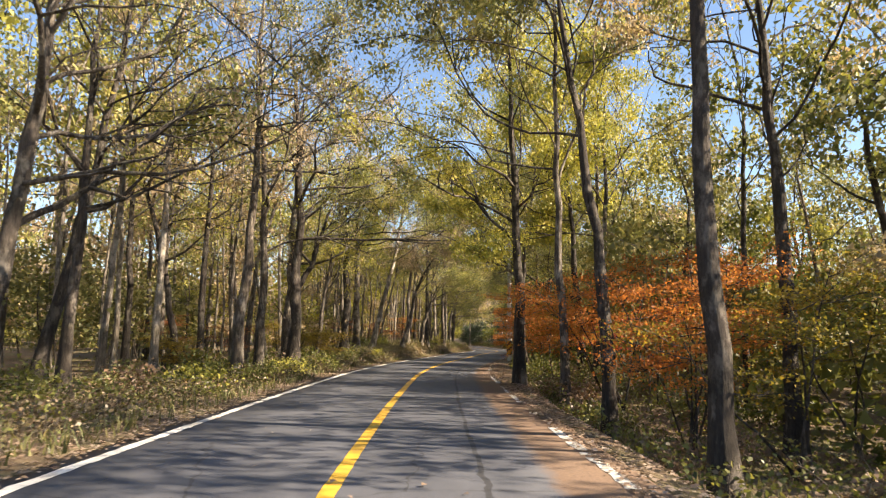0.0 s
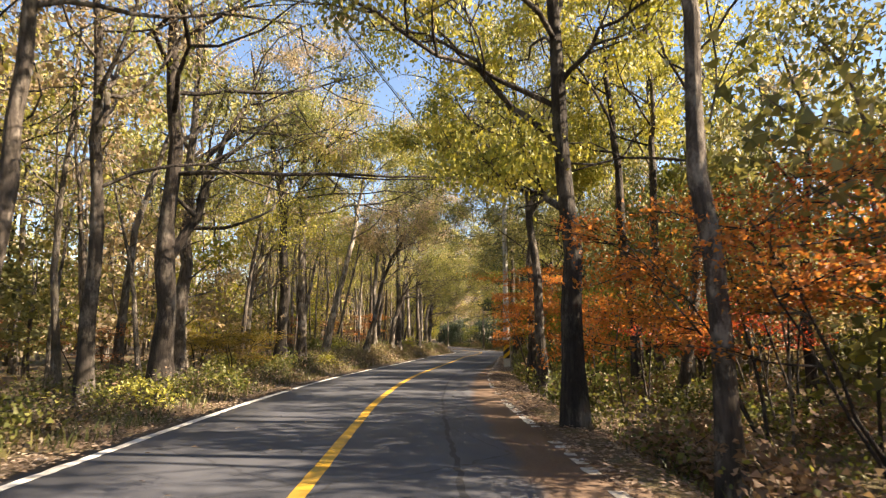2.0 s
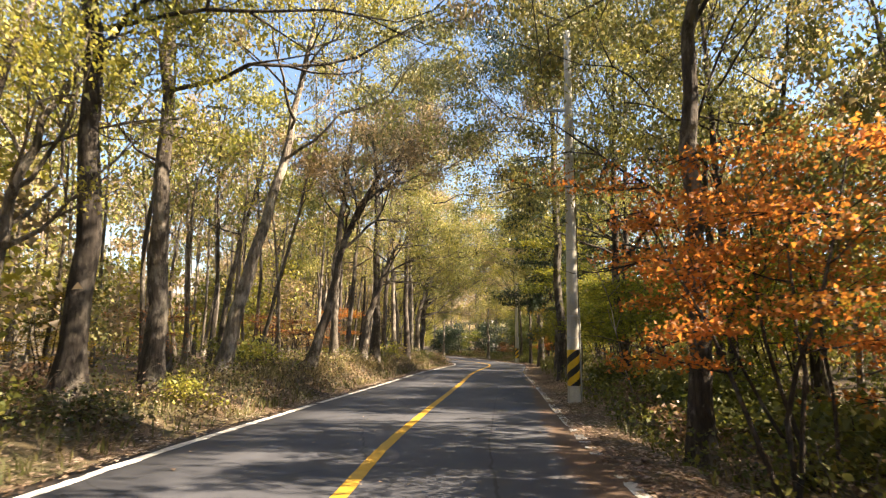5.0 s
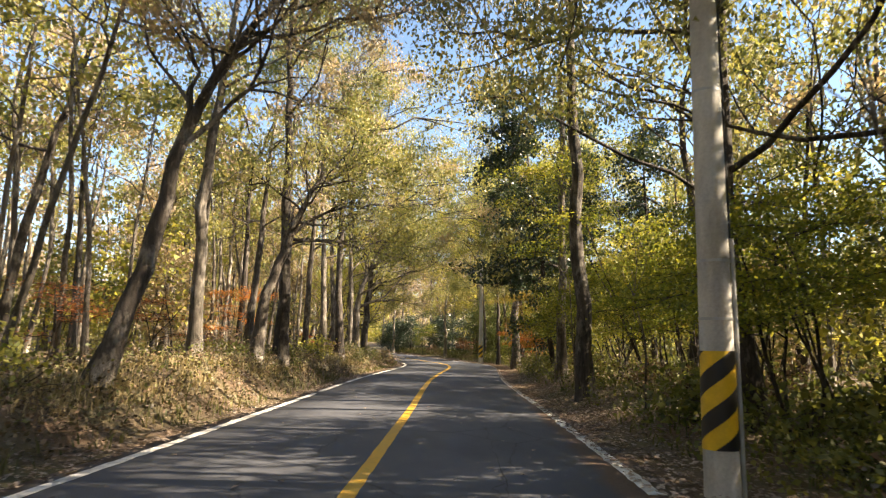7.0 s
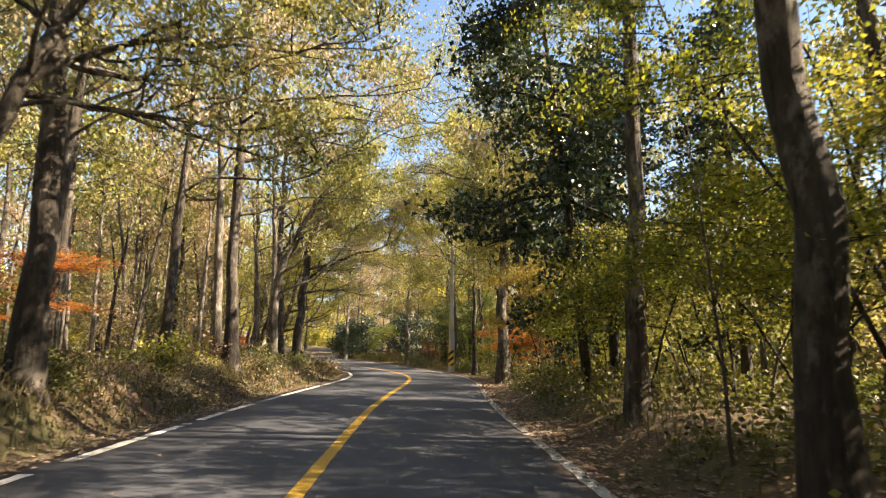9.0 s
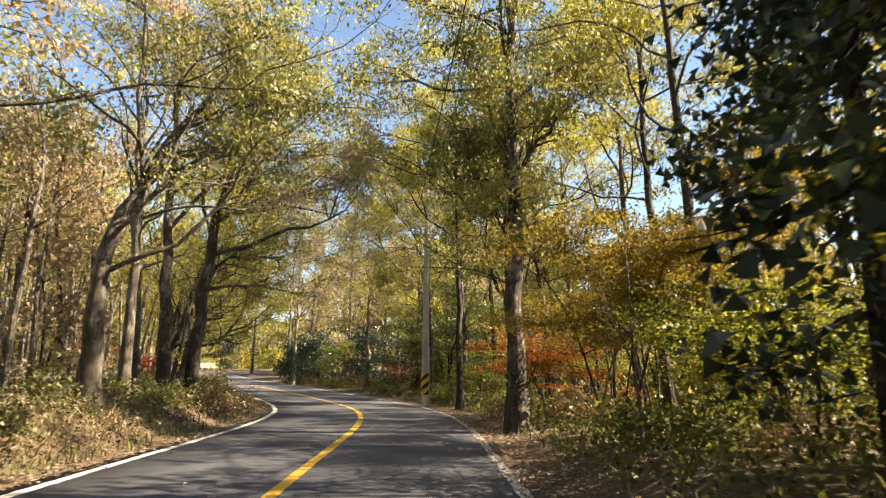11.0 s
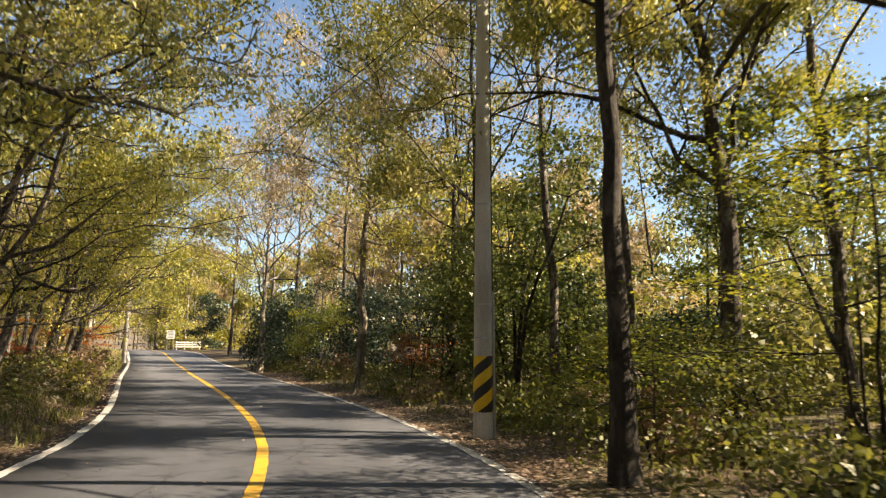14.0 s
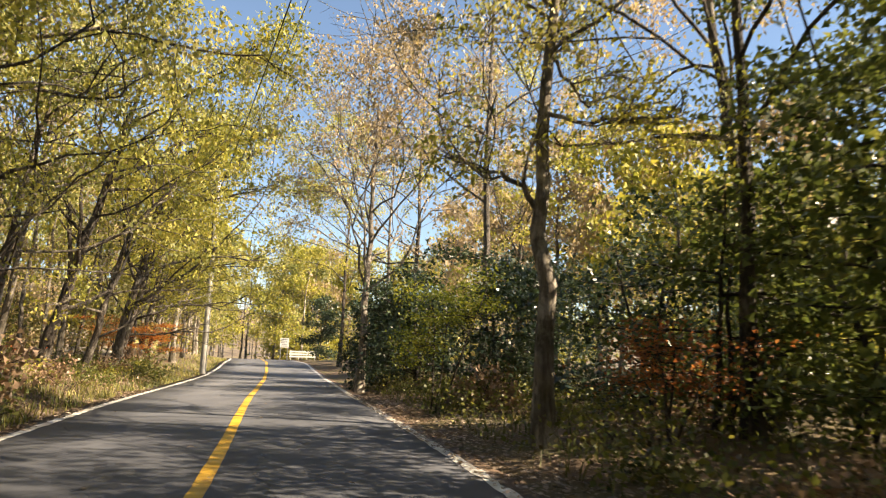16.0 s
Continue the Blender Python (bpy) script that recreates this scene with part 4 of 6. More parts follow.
IVIED = hero(10.60, 82.35, 0.54, (-0.15, 0.08), 15.00, BARK, seed=63, leaves=6500, first=0.55, leaf=LEAF_GREEN, label="stout grey trunk ringed with ivy at its foot", mid=[(-0.01, 0.00, 2.50), (-0.03, 0.02, 5.00), (-0.07, 0.04, 7.50), (-0.09, 0.05, 10.00), (-0.12, 0.07, 12.50)], arms=[(0.50, [(-0.06, 0.03, 6.62), (0.55, -0.20, 7.11), (1.11, -0.41, 7.74), (2.13, -0.79, 8.47)]), (0.40, [(-0.05, 0.03, 5.98), (-0.26, 0.10, 7.17), (-0.69, 0.26, 8.41), (-1.07, 0.40, 9.69)]), (0.40, [(-0.02, 0.01, 4.78), (-0.24, 0.13, 5.11), (-0.37, 0.20, 5.58), (-0.51, 0.28, 5.98)])])
hero(13.6, 78.6, 0.32, (-0.8, 0.3), 14, BARK, seed=72, leaves=10000, bias=(-0.1, 0.0), reach=0.42, leaf=LEAF_YELLOW, first=0.4)
hero(15.2, 83.0, 0.34, (-0.6, 0.2), 15, BARK_DARK, seed=73, leaves=9000, bias=(-0.1, 0.0), reach=0.42, leaf=LEAF_GREEN, first=0.35)
hero(17.0, 88.0, 0.34, (-0.6, 0.2), 15, BARK, seed=75, leaves=12000, bias=(-0.1, 0.0), reach=0.42, leaf=LEAF_YELLOW, first=0.35)
hero(18.2, 96.5, 0.32, (-0.5, 0.2), 14, BARK, seed=76, leaves=12000, bias=(-0.1, 0.0), reach=0.42, leaf=LEAF_YELLOW, first=0.35)
hero(19.4, 102.0, 0.30, (-0.5, 0.2), 14, BARK_DARK, seed=78, leaves=4500, bias=(-0.1, 0.0), reach=0.42, leaf=LEAF_GREEN, first=0.35)
hero(11.60, 92.49, 0.30, (-0.26, 0.12), 14.00, BARK_DARK, seed=64, leaves=8000, mid=[(0.00, -0.00, 2.33), (-0.04, 0.02, 4.67), (-0.11, 0.05, 7.00), (-0.16, 0.07, 9.33), (-0.21, 0.10, 11.67)])
hero(12.28, 87.79, 0.37, (-0.17, 0.07), 14.00, BARK_DARK, seed=65, leaves=6500, first=0.52, leaf=LEAF_OLIVE, mid=[(0.01, -0.00, 2.33), (-0.12, 0.05, 4.66), (-0.18, 0.08, 7.00), (-0.15, 0.07, 9.33), (-0.16, 0.07, 11.67)], arms=[(0.60, [(-0.07, 0.03, 3.73), (-0.48, 0.21, 4.81), (-0.65, 0.28, 6.16), (-0.60, 0.26, 8.06)]), (0.45, [(-0.19, 0.08, 6.86), (-0.89, 0.39, 7.57), (-1.31, 0.57, 8.53), (-1.51, 0.66, 9.50)])])
hero(14.76, 90.69, 0.42, (-0.9, 0.3), 13, BARK_DARK, seed=66, leaves=13000, leaf=LEAF_GREEN, forks=[(0.4, (-0.6, 0.1, 1.0), 5.0, 0.6)])
hero(15.39, 96.17, 0.45, (-0.91, 0.60), 13.00, BARK_DARK, seed=67, leaves=13000, leaf=LEAF_GREEN, label="forked dark trunk in the undergrowth", mid=[(0.08, -0.05, 2.18), (0.09, -0.06, 4.36), (-0.04, 0.03, 6.54), (-0.40, 0.26, 8.68), (-0.66, 0.43, 10.84)], arms=[(0.50, [(0.02, -0.01, 6.16), (0.56, -0.36, 7.20), (1.16, -0.76, 7.85)]), (0.40, [(0.09, -0.06, 4.40), (-0.55, 0.36, 5.58), (-0.95, 0.62, 7.16), (-1.40, 0.91, 7.98)])])
hero(12.43, 102.83, 0.28, (-0.32, 0.11), 13.00, BARK, seed=68, leaves=9500, mid=[(0.03, -0.01, 2.17), (-0.01, 0.00, 4.34), (-0.21, 0.07, 6.49), (-0.25, 0.09, 8.66), (-0.28, 0.10, 10.83)], arms=[(0.50, [(-0.09, 0.03, 5.30), (-0.78, 0.27, 6.10), (-2.00, 0.70, 6.63), (-2.74, 0.96, 7.04)])])
hero(9.56, 108.62, 0.34, (0.78, -0.05), 11.00, BARK_PALE, seed=69, leaves=4800, label="slender pale-stemmed tree with sparse leaves", first=0.55, reach=0.35, mid=[(-0.02, 0.00, 1.85), (-0.07, 0.00, 3.70), (-0.03, 0.00, 5.54), (0.17, -0.01, 7.38), (0.70, -0.04, 9.15)], arms=[(0.45, [(0.08, -0.01, 7.04), (-0.41, 0.03, 7.56), (-1.47, 0.09, 7.98), (-2.66, 0.16, 8.09)]), (0.40, [(0.02, -0.00, 6.20), (0.75, -0.05, 5.62), (1.55, -0.09, 5.50), (2.43, -0.15, 5.07)]), (0.40, [(0.71, -0.04, 9.19), (-0.33, 0.02, 9.46), (-1.25, 0.08, 9.90), (-2.03, 0.12, 10.51)]), (0.50, [(-0.05, 0.00, 3.50), (-0.38, 0.05, 3.91), (-0.63, 0.09, 4.20), (-1.15, 0.16, 4.30), (-1.64, 0.23, 4.59)]), (0.45, [(-0.06, 0.00, 5.22), (0.51, -0.08, 4.96), (0.98, -0.14, 5.04), (1.53, -0.22, 4.75), (2.07, -0.30, 4.69)]), (0.40, [(0.01, -0.00, 6.14), (0.48, -0.07, 6.56), (0.90, -0.13, 7.04)])])
hero(12.75, 108.86, 0.30, (0.16, -0.07), 13.00, BARK_DARK, seed=70, leaves=9000, mid=[(-0.02, 0.01, 2.16), (0.07, -0.03, 4.33), (0.07, -0.03, 6.49), (0.11, -0.05, 8.66), (0.13, -0.06, 10.83)])
hero(13.99, 110.6, 0.34, (-1.4, 0.2), 13, BARK, seed=71, leaves=9000)
hero(5.05, 122.3, 0.34, (0.2, 0.3), 11, BARK_PALE, LEAF_TAN, "half-bare pale tree with limbs fanning upwards", seed=74, leaves=5200, limbs=20, first=0.3, reach=0.62, rise=1.5, bias=(0, 0))
# dense crowns that shade the road; the second tree is added for that
hero(14.3, 102.2, 0.30, (-0.5, 0.2), 15, BARK, seed=77, leaves=11000, leaf=LEAF_GREEN, first=0.45)
hero(15.2, 99.6, 0.32, (-0.4, 0.2), 15, BARK_DARK, seed=79, leaves=11000, leaf=LEAF_YELLOW, first=0.45)
# beyond the bend: golden trees leaning over from the inner side
for i, (x, y, lean) in enumerate([(-0.4, 100.2, 2.6), (-2.1, 105.6, 3.0), (-3.3, 111.7, 2.4), (-4.0, 118.4, 2.6), (-5.0, 125.0, 2.2), (-7.3, 130.6, 2.0), (-12.5, 142.0, 1.5), (-17.0, 150.3, 1.5)]):
    hero(x, y, 0.34, (lean, -0.4), 10.0 + (i % 3), BARK_DARK if i % 2 else BARK, LEAF_GREEN if i in (1, 4) else LEAF_YELLOW, "golden-leaved tree leaning over the verge", seed=80 + i, leaves=7500, forks=[(0.6, (1.0, 0.1, 0.4), 6.0, 0.6), (0.78, (1.0, -0.2, 0.5), 5.0, 0.6)] if i < 5 else (), limbs=13, first=0.2, reach=0.62, bias=(0.9, -0.3), rise=0.4)
for i, (x, y, lean) in enumerate([(-1.1, 102.9, 1.6), (-2.6, 108.5, 1.6), (-3.5, 115.0, 1.5), (-4.4, 121.7, 1.8), (-6.2, 127.8, 1.8), (-9.3, 136.4, 1.6), (-13.0, 146.0, 1.5), (-16.0, 156.5, 1.8)]):
    hero(x, y, 0.24, (lean, -0.3), 7.5 + (i % 3), BARK, LEAF_GREEN if i in (2, 5) else LEAF_YELLOW, "low-branched golden tree on the inner verge", seed=180 + i, leaves=5500, limbs=13, first=0.16, reach=0.55, bias=(0.8, -0.3), rise=0.35)
for i, (x, y) in enumerate([(6.42, 129.21), (4.32, 137.87), (0.36, 147.17), (9.19, 120.06), (11.53, 132.03), (-27.47, 162.67), (-33.87, 175), (-12.07, 189), (-20.78, 193)]):
    hero(x, y, 0.30, (0.3, 0.2), 14.5 + (i % 4), BARK_PALE if i % 2 else BARK, LEAF_YELLOW if i % 3 else LEAF_TAN, "half-bare pale tree against the sky", seed=100 + i, leaves=7000 if y < 150 else 4500, limbs=16, first=0.3)


# ---------- the wood behind: repeats of a few grown trees ----------
def variants(count, seed, leaves, leafsize, fine, hts, limbs=9, sides=7, clump=0.36, low=(0.35, 0.55)):
    out = []
    for i in range(count):
        r = random.Random(seed + i)
        h = r.uniform(*hts)
        out.append(grow(seed + i, h, r.uniform(0.10, 0.19), limbs=limbs, first=r.uniform(*low), reach=0.3, leaves=leaves, leaf=leafsize, fine=fine, sides=sides, clump=clump))
    return out


rng = np.random.default_rng(77)
taken = [(o.matrix_basis.translation.x, o.matrix_basis.translation.y) for o in scene.objects if o.name.startswith(("tree", "utility_pole"))]
masters = []
looks = [(BARK_PALE, LEAF_GREEN), (BARK, LEAF_GREEN), (BARK_DARK, LEAF_YELLOW), (BARK, LEAF_TAN), (BARK_PALE, LEAF_GREEN), (BARK_DARK, LEAF_TAN), (BARK_PALE, LEAF_GREEN), (BARK_PALE, LEAF_TAN)]
# kinds for the right side: darker leaves and bark stand in for shade
looks += [(BARK_DARK, LEAF_OLIVE), (BARK, LEAF_OLIVE), (BARK_DARK, LEAF_GREEN), (BARK_DARK, LEAF_SHRUB)]
for (wood, lv, lq), (bark, leafm) in zip(variants(12, 300, 1700, 0.18, False, (11, 16)), looks):
    masters.append((wood, lv, lq, bark, leafm))


def spots(count, d_lo, d_hi, y_lo, y_hi, gap, tries=40):
    got = []
    for _ in range(count * tries):
        if len(got) >= count:
            break
        y = rng.uniform(y_lo, y_hi)
        d = rng.uniform(d_lo, d_hi)
        x = float(centre(y)) + d
        if abs(float(lateral(np.array(x), np.array(y)))) < 6.0:
            continue
        if all((x - a) ** 2 + (y - b) ** 2 > gap * gap for a, b in taken):
            taken.append((x, y))
            got.append((x, y))
    return got


made = {}
places = spots(90, -26, -7.5, 4, 150, 2.0) + spots(30, 10, 26, 4, 46, 2.2) + spots(14, 9, 22, 46, 72, 2.4) + spots(8, 14, 24, 72, 118, 2.4)
for i, (x, y) in enumerate(places):
    k = i % 8 if x < float(centre(y)) else 8 + i % 4
    z = float(ground_z(np.array(x), np.array(y)))
    sc = rng.uniform(0.85, 1.15)
    m = pose(x, y, z - 0.05, rng.normal() * 2.5, rng.normal() * 2.5, rng.uniform(0, 360)) @ Matrix.Diagonal((sc, sc, sc, 1))
    if k not in made:
        wood, lv, lq, bark, leafm = masters[k]
        ob = tree_thing("tree", (x, y, z), wood, lv, lq, bark, leafm, ["thin pale trunk in the wood with sparse leaves", "grey trunk deep in the autumn wood", "dark trunk with yellow leaves in the wood"][k % 3], "tree", "trees of the wood")
        ob.matrix_basis = m
        made[k] = ob
    else:
        ob = copy_thing(made[k], Matrix.Identity(4))
        ob.matrix_basis = m

# slender, nearly bare stems that crowd the wood
slim = {}
slim_looks = [(BARK_PALE, LEAF_GREEN), (BARK_PALE, LEAF_YELLOW), (BARK, LEAF_GREEN), (BARK_PALE, LEAF_TAN)]
for i, (x, y) in enumerate(spots(74, -17, -7.2, 6, 125, 1.1)):
    k = i % 4
    sc = rng.uniform(0.8, 1.2)
    m = pose(*on_ground(x, y), rng.normal() * 4, rng.normal() * 4, rng.uniform(0, 360)) @ Matrix.Diagonal((sc, sc, sc, 1))
    if k not in slim:
        wood, lv, lq = grow(340 + k, 11.5, 0.075 + 0.012 * k, limbs=6, first=0.4, reach=0.24, leaves=560, leaf=0.15, fine=False, sides=6, clump=0.3)
        slim[k] = tree_thing("tree", on_ground(x, y), wood, lv, lq, *slim_looks[k], "slender pale stem crowded among the taller trees", "tree", "slender stems of the wood")
        slim[k].matrix_basis = m
    else:
        ob = copy_thing(slim[k], Matrix.Identity(4))
        ob.matrix_basis = m

# far woods, uncounted
far_var = variants(6, 500, 680, 0.36, False, (10, 17), 5, 4, 0.6, (0.12, 0.3))


def far_woods(name, sites, leafmats, seed, kinds=None, label="deep autumn wood of pale trunks and yellow-green leaves", size=1.0):
    r = np.random.default_rng(seed)
    vv, qq, mi, tt, mt, n = [], [], [], [], [], 0
    for x, y in sites:
        wood, lv, lq = (kinds or far_var)[r.integers(0, len(kinds or far_var))]
        a, s = r.uniform(0, 6.28), r.uniform(0.85, 1.2) * size
        rot = np.array([[math.cos(a), -math.sin(a), 0], [math.sin(a), math.cos(a), 0], [0, 0, 1]]) * s
        at = np.array([x, y, float(ground_z(np.array(x), np.array(y))) - 0.1])
        wq = np.concatenate(wood.q)
        vv.append(np.concatenate(wood.v) @ rot.T + at)
        qq.append(wq + n)
        mi.append(np.zeros(len(wq)))
        n += len(vv[-1])
        vv.append(lv @ rot.T + at)
        tt.append(lq + n)
        mt.append(np.full(len(lq), 1 + int(r.integers(0, len(leafmats)))))
        n += len(lv)
    me = mesh_from(name, np.concatenate(vv), np.concatenate(qq), np.concatenate(tt), mats=(BARK_PALE, *leafmats), mat_index=np.concatenate(mi + mt))
    tagged(new(name, me), label, "woods", kind="stuff")


slim_kinds = [grow(350 + k, 12, 0.085, limbs=5, first=0.4, reach=0.22, leaves=620, leaf=0.19, fine=False, sides=5, clump=0.35) for k in range(3)]
far_woods("far_woods", spots(80, -26, -11, 6, 140, 1.3) + spots(16, 10, 20, 34, 74, 1.4), (LEAF_GREEN, LEAF_TAN, LEAF_GREEN), 4, slim_kinds, "crowd of slender pale stems behind the roadside trees")
far_woods("far_woods", spots(90, -62, -20, 0, 190, 2.8), (LEAF_GREEN, LEAF_TAN, LEAF_YELLOW, LEAF_TAN), 5)
# darker leaf mix on the right, its shade put into the colour
far_woods("far_woods", spots(10, 32, 40, 86, 132, 1.8) + spots(60, 29, 62, 0, 70, 2.4) + spots(50, 38, 66, 70, 160, 2.4), (LEAF_SHRUB, LEAF_OLIVE, LEAF_GREEN), 7)
ahead = spots(34, -30, -7, 140, 215, 2.6) + spots(16, 34, 56, 140, 215, 2.6) + [(x, y) for x, y in zip(rng.uniform(-80, 60, 80), rng.uniform(215, 300, 80))]
far_woods("far_woods", ahead, (LEAF_YELLOW, LEAF_TAN, LEAF_GREEN), 6)


# ---------- maples and shrubs ----------
def spray_bush(seed, height, spread, layers, leaves, leaf=0.09, bias=(0, 0), low=0.45, flat=0.7, thick=0.10, stem=0.03, stems=3, width=0.45, drawn=5, split=None, tilt=0.25, rise=0.18):
    """Layered sprays of small leaves on thin spreading stems."""
    r = np.random.default_rng(seed)
    wood = Wood()
    cs = []
    shafts = []
    for s in range(stems):
        az = r.uniform(0, 6.28)
        pts = limb_path(r, (r.normal() * 0.1, r.normal() * 0.1, -0.15), (math.cos(az) * tilt + bias[0] * 0.2, math.sin(az) * tilt + bias[1] * 0.2, 1), height * r.uniform(0.8, 1.0), 8, 0.1, 0.4 * tilt)
        wood.tube(pts, np.linspace(stem * r.uniform(0.8, 1.3), 0.008, 9), 4 if drawn < 2 else 6)
        shafts.append(pts)
    per = leaves // layers
    for k in range(layers):
        pts = shafts[k % stems]
        q = low + (1 - low) * (k + r.uniform(0, 0.7)) / layers
        j = min(int(q * 8), 7)
        at = pts[j] + (pts[j + 1] - pts[j]) * r.uniform(0, 1)
        az = r.uniform(0, 6.28)
        way = np.array([math.cos(az) + bias[0], math.sin(az) + bias[1], rise])
        L = spread * (1.1 - 0.55 * q) * r.uniform(0.7, 1.15)
        br = limb_path(r, at, way, L, 6, -0.1, 0.12)
        own = wood
        if split is not None:
            own = Wood()
            split.append(own)
        own.tube(br[::2] if drawn < 2 else br, np.linspace(stem * 0.45, 0.005, 4 if drawn < 2 else 7), 3 if drawn < 2 else 4)
        for s in range(5):
            i = r.integers(1, 6)
            w2 = unit(br[i + 1] - br[i]) + np.array([r.normal() * 0.7, r.normal() * 0.7, 0.02])
            sb = limb_path(r, br[i], w2, L * 0.45, 3, -0.08, 0.12)
            if s < drawn:
                own.tube(sb, np.linspace(0.009, 0.003, 4), 3)
            t = r.uniform(0.15, 1.0, per // 5)
            c = np.stack([np.interp(t * 3, np.arange(4), sb[:, a]) for a in range(3)], 1)
            cs.append(c + r.normal(size=c.shape) * np.array([width * 0.5, width * 0.5, thick]))
    lv, lq = leaf_tris(np.concatenate(cs), r, leaf, leaf * 0.85, flat, 0.15)
    return wood, lv, lq


def maple(x, y, height, spread, mat, label, seed, layers=15, leaves=4300, **kw):
    side = -1.0 if x > float(centre(y)) else 1.0
    kw.setdefault("bias", (0.3 * side, 0))
    kw = {"thick": 0.085, "width": 0.6, "flat": 0.45, "leaf": 0.064, **kw}
    limbs = []
    if mat is LEAF_AMBER:
        leaves = 8500 if 74 < y < 86 else 3600
    if x < float(centre(y)):
        layers = 8
        kw.update(thick=0.04, flat=0.7)
    if mat is LEAF_RUST:
        leaves = 1300
    if mat is LEAF_SHRUB:
        leaves = 3600
    if mat is LEAF_MAPLE:
        leaves, layers = (7500, 18) if y < 86 else (3600, 14)
    if mat is LEAF_MAPLE and 86 < y < 100:
        leaves, layers = (4600, 14) if height > 4 else (2300, 9)
        kw.update(thick=0.04, flat=0.7)
    if mat is LEAF_GREEN:
        leaves = 2900 if y > 90 else 6000
    if mat is LEAF_ORANGE and 36 < y < 39:
        leaves = 2000 if height < 3 else 5400
        kw.update(thick=0.04)
    if mat is LEAF_ORANGE and 80 < y < 90:
        leaves, layers = 2600, 10
        kw.update(thick=0.035, low=0.5)
    if 0 < y < 30 and x > 0:
        leaves = int(leaves * 0.78)
        kw.update(thick=0.055, low=0.58)
    wood, lv, lq = spray_bush(seed, height, spread, layers, int(leaves * 1.25), split=limbs, **kw)
    return tree_thing("maple", on_ground(x, y), wood, lv, lq, BARK_DARK, mat, label, "tree", "small maples", crown_name="foliage", wood_name="stem", limbs=limbs, limb_name="branch")


